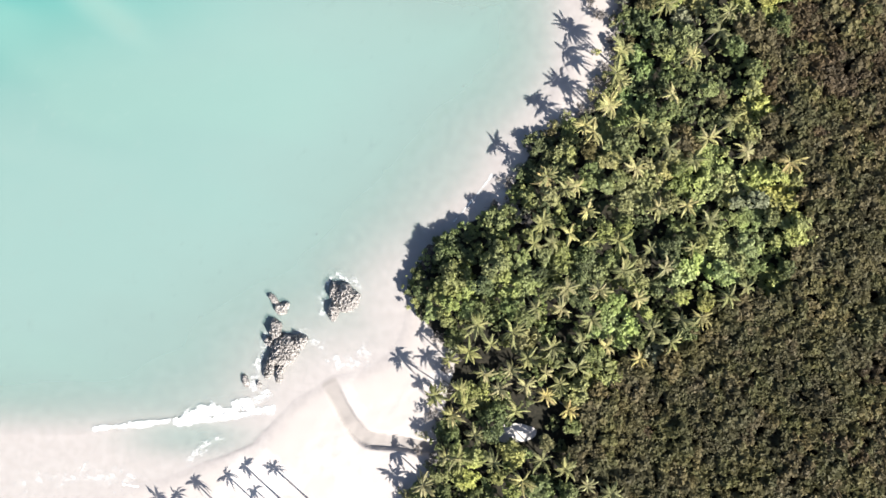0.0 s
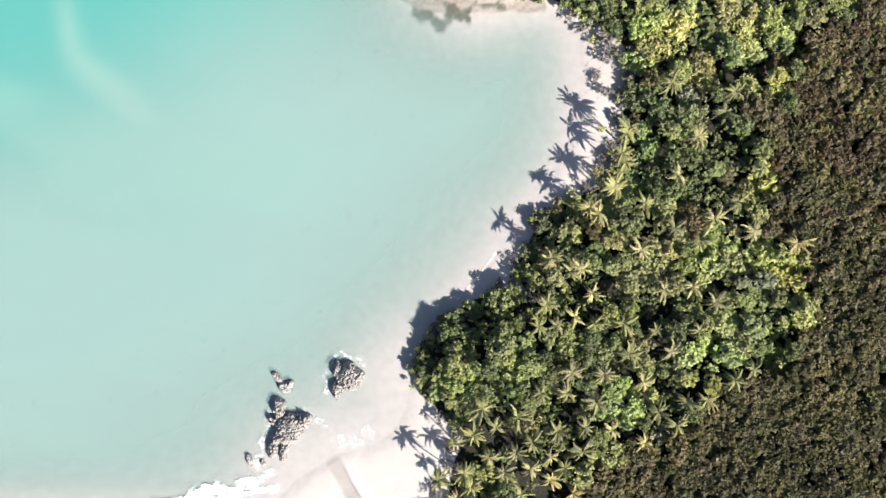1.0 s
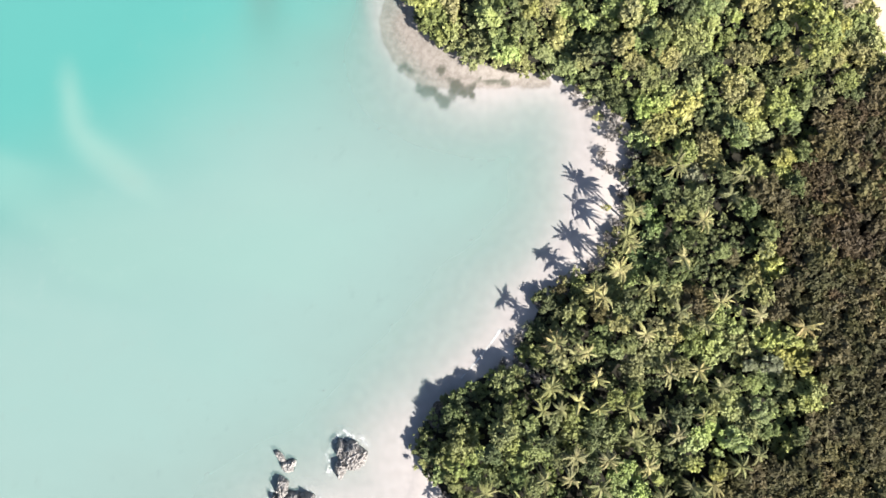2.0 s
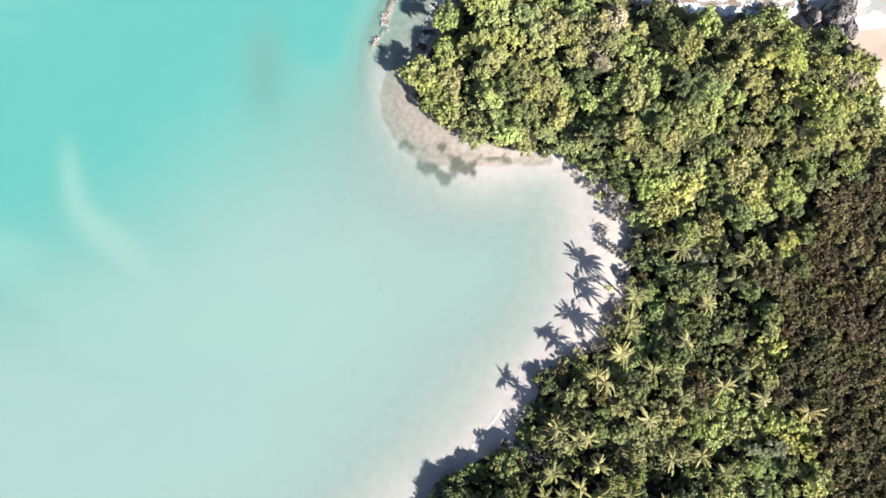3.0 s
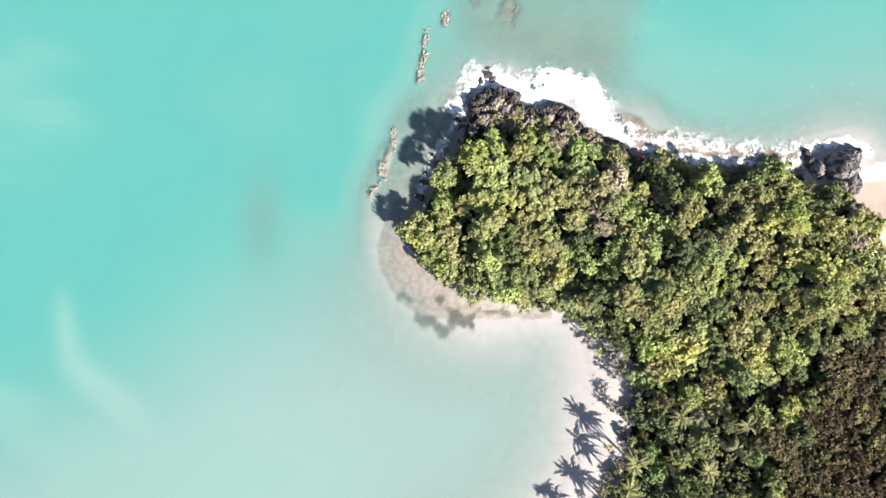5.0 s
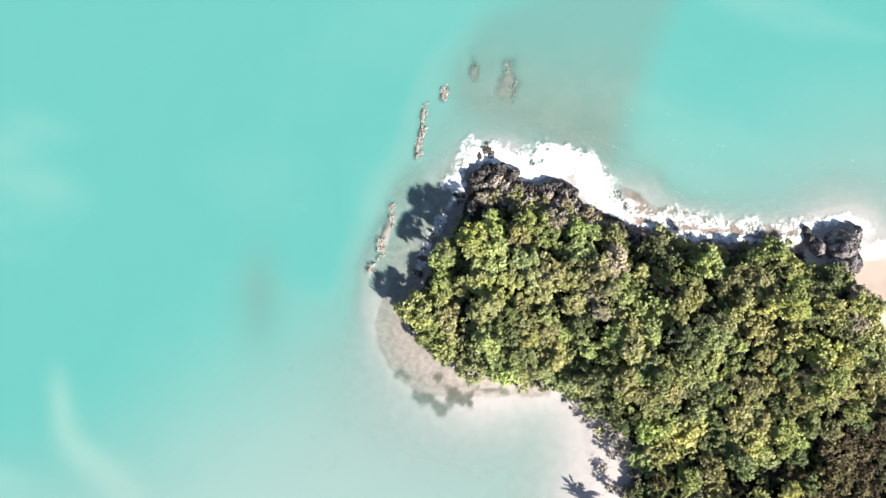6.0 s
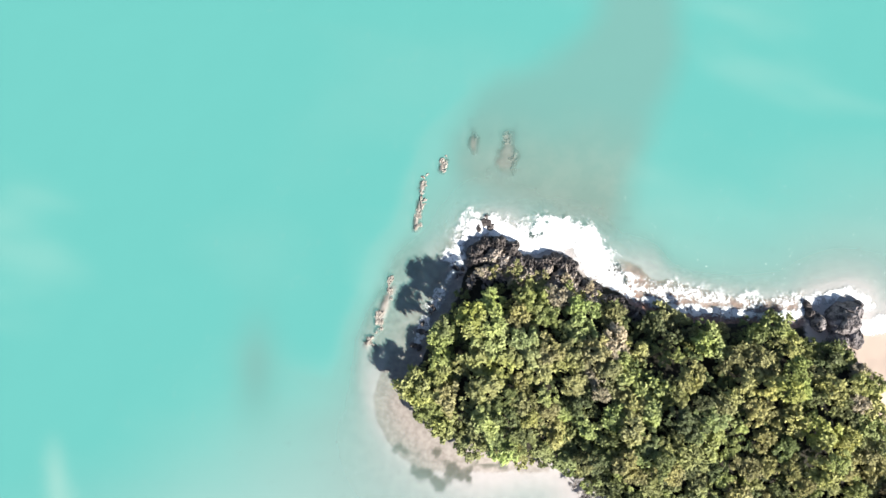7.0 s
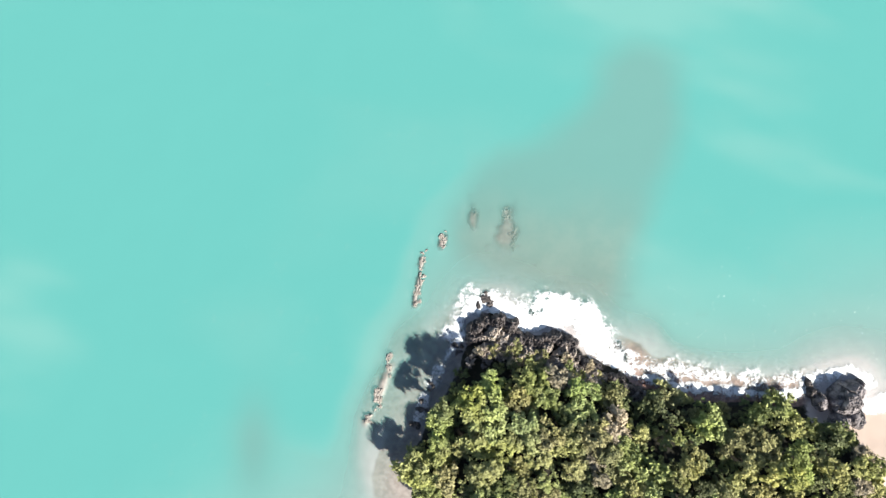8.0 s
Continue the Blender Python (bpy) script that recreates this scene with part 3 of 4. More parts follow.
def rock_mesh(name, lobes, material, seed, jag=0.35, cell=0.16, slabs=0):
    """Rough knobs grown into one body: each lobe is x, y, half width, half depth, height and turn."""
    reach = max(max(abs(l[0]), abs(l[1])) + max(l[2], l[3]) for l in lobes) * 1.35
    at = np.arange(-reach, reach + cell, cell)
    gx, gy = np.meshgrid(at, at)
    ox, oy = gx + seed * 41.7, gy - seed * 23.1
    wx, wy = gx + 0.55 * rough(ox, oy, 1.7, 3), gy + 0.55 * rough(oy, ox, 1.7, 3)
    body = np.full(gx.shape, -9.0)
    for x, y, rx, ry, h, turn in lobes:
        c, sn = math.cos(radians(turn)), math.sin(radians(turn))
        u, v = ((wx - x) * c + (wy - y) * sn) / rx, ((wy - y) * c - (wx - x) * sn) / ry
        far = np.sqrt(u * u + v * v)
        body = np.maximum(body, h * (1 - far**3.2) - 0.5 * np.maximum(far - 1, 0))
    tall = max(l[4] for l in lobes)
    body = body + jag * tall * (0.4 * ridged(ox, oy, 2.0) + 0.4 * ridged(ox + 50, 0.7 * oy, 0.7, 2) + 0.4 * ridged(ox, 0.6 * oy + 70, 0.34, 1)) * np.clip(body + 0.6, 0.15, 1)
    if slabs:
        r = np.random.RandomState(seed)
        heart = (r.rand(slabs, 2) - 0.5) * 1.5 * reach
        d = np.sqrt((wx[..., None] - heart[:, 0]) ** 2 + (wy[..., None] - heart[:, 1]) ** 2)
        own = d.argmin(-1)
        d.sort(-1)
        body = body + (r.rand(slabs) - 0.5)[own] * 1.1 - 0.9 * (1 - step(d[..., 1] - d[..., 0], 0.0, 0.28)) * (body > 0)
    body = np.maximum(body, -0.9)
    nx = len(at)
    i = (np.arange(nx - 1)[:, None] * nx + np.arange(nx - 1)).ravel()
    f = np.stack([i, i + 1, i + nx + 1, i + nx], 1)
    f = f[(body.ravel()[f] > -0.85).any(1)]
    used, back_to = np.unique(f, return_inverse=True)
    v = np.stack([gx.ravel(), gy.ravel(), body.ravel()], 1)[used]
    return mesh_of(name, v, back_to.reshape(f.shape), material)


def rock(name, x, y, z, lobes, material, seed, label, jag=0.35, cell=0.16, group="", slabs=0):
    ob = new(name, rock_mesh(name, lobes, material, seed, jag, cell, slabs))
    ob.matrix_world = pose(x, y, z)
    return tagged(ob, label, "rock", group)


# ---- rocks ----
rock("sea_rock", -22, -11, -0.1, [(0.9, 0.4, 2.9, 3.5, 2.6, 10), (-2.0, -2.2, 1.3, 2.8, 1.8, -8), (-1.9, 1.8, 1.2, 2.4, 1.7, 5), (2.2, 1.0, 1.8, 2.4, 1.9, 30)], ROCK_GREY, 1, "grey jagged rock standing in the shallow swash", 0.34, 0.08)
rock("sea_rock", -35.6, -22, -0.1, [(0, -0.6, 3.3, 4.0, 2.7, -15), (-1.9, 3.9, 1.4, 3.2, 2.0, 8), (3.2, 1.3, 2.2, 1.9, 2.0, 20), (-3.2, -4.2, 1.3, 3.1, 1.8, -20), (-0.9, -5.4, 1.0, 2.8, 1.4, -8), (-3.2, 1.4, 1.4, 1.3, 1.3, 0)], ROCK_GREY, 2, "large grey jagged rock with lobes at the edge of the beach", 0.34, 0.08)
rock("rock", -37, -12.2, -0.1, [(0.4, -0.8, 1.5, 1.7, 1.3, 20), (-1.2, 1.3, 0.8, 1.8, 1.0, 40), (1.5, 0.1, 1.0, 0.9, 0.9, 0)], ROCK_GREY, 3, "small grey three-armed rock in shallow water", 0.35, 0.13)
rock("rock", -44.5, -29.8, -0.1, [(0, 0, 0.7, 1.7, 0.8, 25)], ROCK_GREY, 4, "narrow dark rock in the surf", 0.35, 0.13)
rock("rock", -41.4, -30.7, -0.1, [(0, 0, 0.7, 0.9, 0.7, 25)], ROCK_GREY, 5, "tiny dark rock in the surf", 0.35, 0.13)
rock("boulder", -1.1, -0.2, 0.3, [(0, 0, 2.0, 2.3, 2.3, 0), (-1.5, -2.5, 1.3, 1.6, 1.4, 0)], ROCK_BLACK, 6, "dark boulder at the foot of the trees", 0.3)

rr = random.Random(5)
CLIFF = curved([(7.6, 123.6), (9.3, 126.8), (12.2, 128.2), (15.5, 127), (18.2, 123.6), (22.8, 122.8), (26.5, 124.2), (29.4, 122.6), (30.6, 119.4), (35.5, 117), (40.5, 115), (43.3, 112.2), (47, 111)], 2)
for k, (x, y) in enumerate(CLIFF[::1]):
    s = rr.uniform(1.3, 2.0)
    lobes = [(rr.uniform(-0.8, 0.8), rr.uniform(-0.8, 0.8), s * rr.uniform(0.7, 1.1), s * rr.uniform(0.6, 1.0), rr.uniform(1.2, 2.2), rr.uniform(0, 180)) for _ in range(3)]
    foot = max(0.1, 0.5 * float(land([x], [y])[0][0]))
    rock("cliff_rock", x, y, foot, lobes, ROCK_BLACK, 20 + k, "black jagged rock of the sea cliff, wet with surf", 0.5, 0.13, group="rocks of the headland cliff")
for k, (x, y) in enumerate(curved([(11, 125), (15, 125), (18, 121.8), (22.5, 121), (27, 121.6), (31, 117.6), (36, 114.6), (30, 116), (24.5, 118.4), (18.5, 119.6), (13, 121.8), (9.4, 121.4)], 2)):
    lobes = [(rr.uniform(-1, 1), rr.uniform(-0.8, 0.8), rr.uniform(1.4, 2.2), rr.uniform(1.0, 1.6), rr.uniform(1.7, 2.6), rr.uniform(0, 60)) for _ in range(3)]
    foot = float(land([x], [y])[0][0]) - 1.0
    rock("cliff_rock", x, y, foot, lobes, ROCK_TAN, 60 + k, "tan weathered rock above the sea cliff", 0.4, 0.14, group="rocks of the headland cliff")
for k, (x, y, s) in enumerate([(-4.2, 108.2, 1.1), (-5.6, 104.6, 0.8), (-1.8, 112.4, 0.7), (4.2, 121.4, 0.9)]):
    lobes = [(rr.uniform(-1, 1), rr.uniform(-1.3, 1.3), s * rr.uniform(0.4, 0.9), s * rr.uniform(0.4, 0.9), rr.uniform(0.7, 1.5), rr.uniform(0, 90)) for _ in range(5)]
    rock("boulder", x, y, -0.3, lobes, ROCK_BLACK, 80 + k, "black boulder in the shaded surf", 0.4, group="boulders under the headland")
rock("outcrop", 91, 109.6, 0.6, [(1.0, 1.0, 4.0, 4.2, 4.2, 15), (3.2, 3.2, 2.1, 2.3, 3.2, 30), (2.9, -2.8, 2.2, 3.2, 3.4, 0), (-0.6, -3.8, 3.0, 2.4, 3.2, 0), (-4.4, 0.6, 1.5, 2.2, 2.0, 10), (4.6, 4.4, 0.9, 1.4, 1.6, -20)], ROCK_SLAB, 90, "large black cracked outcrop between surf and sand", 0.10, 0.12, slabs=11)
rock("boulder", 10.4, 133.0, -0.3, [(0, 0, 1.5, 1.3, 0.7, 0), (-1.6, -1.4, 0.9, 1.0, 0.6, 20), (1.3, -1.0, 0.9, 1.2, 0.7, -30), (0.2, 1.6, 0.7, 0.8, 0.5, 0)], ROCK_BLACK, 92, "black boulder washed by surf off the cliff tip", 0.5, 0.12, group="boulders under the headland")
rock("boulder", 85, 112.2, -0.1, [(0, 0, 1.2, 1.6, 1.8, 0), (-0.4, 2.2, 0.9, 1.1, 1.2, 20)], ROCK_BLACK, 91, "black boulder in the surf", 0.35, group="boulders under the headland")
for k, (x, y, w, d, turn) in enumerate([(-5.6, 133.6, 2.0, 3.4, 8), (-4.4, 138.6, 1.5, 3.6, -8), (-3.8, 143, 1.5, 2.0, 0), (0.3, 146.9, 1.9, 2.8, -20), (-16.8, 105.2, 2.2, 1.6, 20), (-14.4, 110, 1.8, 4.0, -25), (-11.8, 117.5, 1.6, 3.6, -20), (7.9, 154.4, 1.3, 2.8, -10), (15.4, 153.5, 1.9, 2.4, 0), (16.6, 147.5, 2.0, 3.0, 30)]):
    lobes = [(rr.uniform(-0.4, 0.4) * w, rr.uniform(-0.7, 0.7) * d, w * rr.uniform(0.22, 0.5), d * rr.uniform(0.14, 0.34), rr.uniform(0.3, 0.56), turn + rr.uniform(-40, 40)) for _ in range(11)]
    rock("reef_rock", x, y, -0.38 if k < 7 else -0.92, lobes, ROCK_REEF, 100 + k, "pinkish tan reef rock just breaking the water" if k < 7 else "tan reef rock drowned just under the silty water", 0.8, 0.12, group="reef rocks off the headland")


# ---- foam ----
def foam(name, line, wide, dense, label, seed, cell=0.4, high=0.035):
    """A sheet of broken foam along a line: wide metres to each side, densest on the line."""
    line = curved(line, 5)
    lo, hi = line.min(0) - wide, line.max(0) + wide
    xs, ys = np.arange(lo[0], hi[0], cell), np.arange(lo[1], hi[1], cell)
    gx, gy = np.meshgrid(xs, ys)
    far = near_line(line, gx, gy) / wide + 0.5 * rough(gx + seed * 9, gy, 4) + 0.22 * rough(gx, gy + seed * 7, 1.3, 2)
    value = dense * np.clip(1.15 - far, 0, 1) ** 1.5
    z = land(gx, gy)[0]
    nx, ny = len(xs), len(ys)
    top = np.maximum(z, 0) + 0.03 + high * np.clip(value, 0, 1) * (0.6 + 0.7 * rough(gx, gy + seed, 1.6))
    i = (np.arange(ny - 1)[:, None] * nx + np.arange(nx - 1)).ravel()
    keep = (value.ravel()[i] > 0.03) & (z.ravel()[i] < 0.9)
    i = i[keep]
    f = np.stack([i, i + 1, i + nx + 1, i + nx], 1)
    used, back_to = np.unique(f, return_inverse=True)
    v = np.stack([gx.ravel(), gy.ravel(), top.ravel()], 1)[used]
    me = mesh_of(name, v, back_to.reshape(f.shape), FOAM, True)
    me.attributes.new("dense", "FLOAT", "POINT").data.foreach_set("value", value.ravel()[used].astype(np.float32))
    return tagged(new(name, me), label, "sea foam", kind="stuff")


foam("surf_foam", [(3.6, 125.5), (5.6, 130.5), (9, 132.6), (14, 131.6), (20, 130), (23, 132)], 4.6, 1.05, "lacy white surf round the tip of the black cliff", 15)
foam("surf_foam", [(2.5, 126), (5, 132.2), (11, 134), (18, 132.8), (25, 134)], 5.0, 0.62, "torn lace of foam off the cliff tip", 21)
foam("surf_foam", [(33, 132.5), (38.5, 126.5), (43, 120.5), (53, 117.6), (62, 117.4)], 4.6, 0.6, "torn lace of foam off the black cliff", 22)
foam("surf_foam", [(8, 131), (14, 130.8), (20, 128)], 2.6, 1.2, "white water washing the tip of the black cliff", 17)
foam("surf_foam", [(18, 128.2), (22, 127.8), (27, 129), (32, 127), (35, 122.6), (40, 119.5)], 3.8, 1.6, "thick white surf breaking on the black cliff", 1)
foam("surf_foam", [(27, 130.6), (32, 130.4), (35, 127.5), (37, 123.5)], 5.2, 1.5, "white churned water off the black cliff", 12)
foam("surf_foam", [(38, 121), (44, 116.4), (52, 114), (60, 113), (68, 112.4), (78, 111.6), (85, 112.5)], 2.4, 1.0, "white surf along the wooded north shore", 2)
foam("surf_foam", [(42, 119.5), (50, 116.8), (58, 116.4), (70, 115.6), (80, 115.4), (86, 115.8)], 4.2, 0.72, "thin lacy foam over the brown reef", 16)
foam("surf_foam", [(84, 114.5), (89, 116.2), (94, 117.2), (98, 114)], 2.8, 0.95, "lacy surf round the black outcrop", 13)
foam("surf_foam", [(96.5, 109.5), (100, 109.5), (106, 110), (116, 110.5)], 2.8, 1.4, "white surf running up the far sand", 3)
foam("surf_foam", [(5.5, 124), (2, 120.5), (-1.4, 114.5), (-4, 109), (-5.4, 105.5)], 2.6, 0.78, "lacy surf in the shade of the headland", 4)
foam("wave_foam", [(-79, -40.5), (-71, -39.9), (-62.4, -39)], 1.3, 1.4, "white crest of a small breaking wave", 5, 0.25)
foam("wave_foam", [(-60.7, -39.2), (-55, -38.6), (-49, -38), (-38.5, -36.3)], 1.5, 1.4, "white breaking wave at the beach", 6, 0.25)
foam("wave_foam", [(-58.5, -38.4), (-54, -36.6), (-48, -36.4), (-43, -35.8)], 2.8, 1.1, "broken foam behind the wave", 14)
foam("wave_foam", [(-47, -35.2), (-43, -34.5), (-40, -33)], 2.2, 0.8, "thinning foam behind the wave", 18)
foam("wave_foam", [(-43, -31), (-41.5, -26), (-40, -20), (-38, -16)], 2.2, 0.62, "thin foam round the beach rocks", 7)
foam("wave_foam", [(-26.5, -14), (-26.5, -9), (-23, -5.5), (-18, -8)], 2.0, 0.6, "thin foam round the standing rock", 8)
foam("wave_foam", [(-32, -18.5), (-28, -21), (-25, -25), (-20, -25.5), (-17, -23.5)], 3.6, 0.56, "thin foam on the swash", 9)
foam("wave_foam", [(-96, -53), (-80, -51), (-70, -52)], 6.0, 0.46, "spent foam of the swash on the beach", 10)
foam("wave_foam", [(-58, -48), (-54, -44.5), (-50, -43)], 3.2, 0.56, "broken foam on the wet sand", 19)
foam("wave_foam", [(-72.5, -53.4), (-69, -54)], 0.6, 1.3, "short white line of foam on the swash", 20, 0.25)
foam("wave_foam", [(4, 7.5), (8.5, 12.5), (13, 18.5)], 0.8, 0.9, "thin white wash line along the bay", 11)

# small white flecks that stand for sun glints on the open water off the north shore
rr = random.Random(9)
v, f = [], []
for _ in range(260):
    x = rr.uniform(38, 112)
    y = 119 + abs(rr.gauss(0, 12)) - 0.03 * (x - 40)
    w = rr.uniform(0.02, 0.06)
    i = len(v)
    v += [(x + w * rr.uniform(0.6, 1.3) * math.cos(a) * 1.5, y + w * rr.uniform(0.6, 1.3) * math.sin(a), 0.06) for a in (0.2, 1.2, 2.3, 3.3, 4.2, 5.4)]
    f.append(tuple(range(i, i + 6)))
flecks = mesh_of("glint_flecks", v, f, FOAM)
flecks.attributes.new("dense", "FLOAT", "POINT").data.foreach_set("value", np.full(len(v), 1.4, np.float32))
tagged(new("glint_flecks", flecks), "tiny white flecks put for sun glints on the open sea", "sea foam", kind="stuff")

# ---- what grows where: patches of one colour and dark gaps, by place and reach ----
BAY_PATCHES = [(47.2, 67.4, 5.6, "lime"), (45.7, 45.6, 2.7, "vine"), (46.9, 41.1, 3.0, "vine"), (46.2, 36.7, 3.0, "vine"), (44.2, 30.9, 3.0, "vine"), (42.3, 26.5, 2.2, "vine"), (65.2, 71.9, 4.9, "yellow"), (70.8, 66.8, 3.2, "lime"), (73.9, 57.1, 3.7, "yellow"), (70.6, 53.9, 2.7, "yellow"), (83.0, 68.7, 3.5, "olive"), (39.6, 72.0, 4.2, "dark"), (54.8, 62.9, 2.2, "dry"), (60.5, 58.4, 4.4, "olive"), (55.9, 46.9, 4.2, "green"), (57.2, 53.3, 2.7, "silver"), (70.8, 27.7, 3.5, "olive"), (74.9, 32.5, 2.0, "yellow"), (70.4, 44.3, 3.2, "dry"), (72.2, 37.9, 3.0, "olive"), (37.9, 32.9, 2.5, "lime")]
WOOD_PATCHES = [(70.4, 11.3, 3.0, "silver"), (76.8, 13.8, 4.7, "yellow"), (67.8, 3.8, 5.4, "lime"), (79.0, 0.7, 3.5, "olive"), (63.9, -3.7, 3.7, "lime"), (43.7, -15.5, 6.8, "lime"), (46.9, -9.9, 3.7, "lime"), (38.0, -18.6, 4.2, "lime"), (57.0, -3.7, 5.4, "lime"), (55.0, -11.2, 4.7, "yellow"), (58.7, -16.1, 3.0, "olive"), (15.0, -6.1, 3.7, "green"), (21.2, -6.1, 3.7, "green"), (28.6, -21.0, 3.7, "lime"), (36.1, -22.3, 3.7, "green"), (34.8, -26.0, 3.0, "lime"), (38.9, 9.5, 4.2, "olive"), (27.5, -6.1, 4.9, "green"), (46.4, -1.2, 3.7, "olive"), (35.0, -6.1, 4.4, "green")]
POINT_PATCHES = [(-1.6, -16.8, 3.7, "lime"), (2.1, -11.8, 3.7, "green"), (13.5, -3.0, 3.2, "green"), (-4.1, -6.8, 4.9, "dark"), (9.7, 5.9, 4.9, "dark"), (3.4, -0.5, 4.9, "dark"), (10.9, -25.6, 4.2, "green"), (9.0, -49.1, 3.5, "yellow"), (20.9, -26.8, 3.0, "lime"), (24.6, -38.0, 4.2, "silver"), (47.4, -25.6, 3.2, "silver"), (33.5, -25.6, 3.7, "lime"), (18.5, -9.3, 3.7, "green"), (38.6, -19.4, 4.9, "lime")]
HEAD_PATCHES = [(5.3, 112.9, 3.5, "yellow"), (7.8, 107.4, 4.2, "lime"), (9.6, 100.7, 4.2, "yellow"), (-1.9, 97.7, 4.2, "green"), (19.2, 106.2, 3.8, "lime"), (21.0, 111.7, 2.4, "green"), (10.2, 115.4, 2.1, "lime"), (32.9, 97.7, 3.5, "dry"), (62.7, 97.4, 2.1, "pink"), (58.1, 95.0, 1.4, "rusty"), (54.9, 92.3, 1.6, "pink"), (40.5, 85.1, 1.6, "pink"), (24.6, 114.7, 2.1, "dry"), (22.1, 83.3, 4.2, "lime"), (29.3, 89.3, 3.3, "lime"), (55.6, 98.9, 3.3, "yellow"), (54.5, 103.9, 2.6, "lime"), (51.9, 95.9, 3.1, "yellow"), (70.9, 95.9, 3.8, "yellow"), (62.5, 90.2, 3.3, "lime"), (80.1, 83.9, 5.9, "yellow")]
HEAD_PATCHES_EAST = [(44.9, 83.4, 3.3, "dark"), (64.0, 82.2, 4.5, "green"), (82.0, 93.0, 3.3, "dark"), (85.8, 99.6, 2.8, "olive"), (54.5, 84.0, 4.3, "green"), (51.9, 69.0, 2.4, "yellow"), (62.6, 70.2, 2.8, "yellow"), (70.9, 72.6, 3.8, "yellow"), (76.8, 73.8, 3.3, "olive"), (44.7, 66.6, 3.6, "lime"), (68.4, 65.5, 2.6, "lime"), (79.1, 69.1, 2.8, "lime"), (40.0, 72.0, 3.1, "dark"), (31.8, 83.3, 3.3, "dark"), (51.0, 89.4, 3.6, "dark"), (78.5, 95.4, 2.4, "dry"), (36.1, 91.8, 3.1, "lime"), (13.8, 87.0, 3.6, "dark"), (4.2, 87.0, 3.6, "green"), (17.5, 96.7, 2.8, "olive"), (25.9, 102.7, 3.6, "olive")]
GAPS = [(62.3, 46.0, 3.3), (66.8, 40.7, 4.1), (56.8, 30.9, 3.3), (62.0, 31.5, 2.8), (45.6, 24.3, 2.6), (90.9, 65.8, 3.3), (67.1, 60.6, 1.8), (55.3, 63.2, 1.5), (29.8, 8.7, 4.1), (36.3, 9.4, 2.6), (45.4, 10.0, 2.6), (51.2, 5.5, 3.3), (59.8, 11.3, 3.1), (75.2, 0.9, 2.8), (14.2, 12.0, 2.8), (23.1, -16.4, 3.1), (29.6, -14.5, 2.0), (20.5, -31.1, 4.3), (54.4, 42.7, 2.0), (51.3, 59.9, 1.5), (66.6, 28.2, 2.0), (81.2, 42.7, 1.8), (10.3, 6.2, 3.1)]
HEAD_GAPS = [(15.1, 116.9, 1.6), (34.7, 107.9, 2.2), (50.4, 105.4, 3.6), (47.9, 103.4, 2.7), (41.7, 108.5, 2.2), (27.8, 109.8, 1.7), (4.2, 106.0, 2.2), (64.7, 94.5, 2.0), (60.5, 71.2, 2.0), (70.2, 59.1, 2.7), (65.3, 57.6, 2.2), (82.1, 91.3, 1.7), (86.4, 66.3, 2.7), (46.0, 98.9, 1.5), (77.0, 87.5, 1.7), (51.9, 75.0, 1.7), (51.7, 62.5, 2.0)]
PATCHES = BAY_PATCHES + WOOD_PATCHES + POINT_PATCHES + HEAD_PATCHES + HEAD_PATCHES_EAST


# tops of the trees: place and height above the sea
HEAD_TOPS = [(5, 111, 16), (15, 92, 14.1), (33, 98, 15.7), (53, 92, 16.6), (79, 85, 19.4), (62, 98, 16), (46, 83, 17.8), (-3, 96, 9), (-5, 100, 9), (-5.5, 92, 6.5), (2, 83.5, 5.5), (23, 79.5, 6.5), (54, 99, 16.2), (73, 98, 15.7), (87, 94, 11.5), (36, 105, 13.7), (19.5, 103, 16.1), (53, 65, 10), (64, 67, 10.3), (75, 68, 10.5), (51, 110, 5.5), (62, 108.5, 6), (72, 108.5, 6), (82, 105.5, 6), (92, 101, 7), (13, 116.5, 10), (25, 114, 8.5), (37, 110.5, 7.5), (96, 87, 4), (46.5, 67, 10.4)]
BAY_TOPS = [(59, 16, 7.7), (20, -9, 12.9), (70, 55, 11), (63, -8.5, 9.5), (51, 36, 9), (88, 49, 8.7), (88, 18, 7.6), (77, -21, 8), (90, -7, 8.5), (58.5, -29, 7.6), (43, -15, 8.9), (13, -5.5, 13.2), (2, -11, 10), (69, 4, 8.9), (34, -22, 9.5), (40, -42, 9), (8, -28, 6), (16, 6, 6.5), (-4, -6, 6), (4, 2, 6.5), (-1, -16, 6), (10, 9, 5), (33, 2, 11), (12, -45, 8)]


def canopy(x, y):
    """Height of the wood's top above the sea."""
    x, y = np.asarray(x, float), np.asarray(y, float)
    near = np.stack([((x - a) ** 2 + (y - b) ** 2 + 9) ** -1.5 for a, b, _ in HEAD_TOPS + BAY_TOPS])
    tops = np.array([c for _, _, c in HEAD_TOPS + BAY_TOPS])
    return (near * tops.reshape(-1, *(1,) * x.ndim)).sum(0) / near.sum(0)


def in_gap(x, y, reach=1.5):
    """True where the canopy is open and the wood lies in shade."""
    x, y = np.asarray(x, float), np.asarray(y, float)
    wob = 1 + 0.3 * rough(x, y, 3.0, 2)
    return np.any([(x - a) ** 2 + (y - b) ** 2 < (r * wob + reach) ** 2 for a, b, r in GAPS + HEAD_GAPS], axis=0)


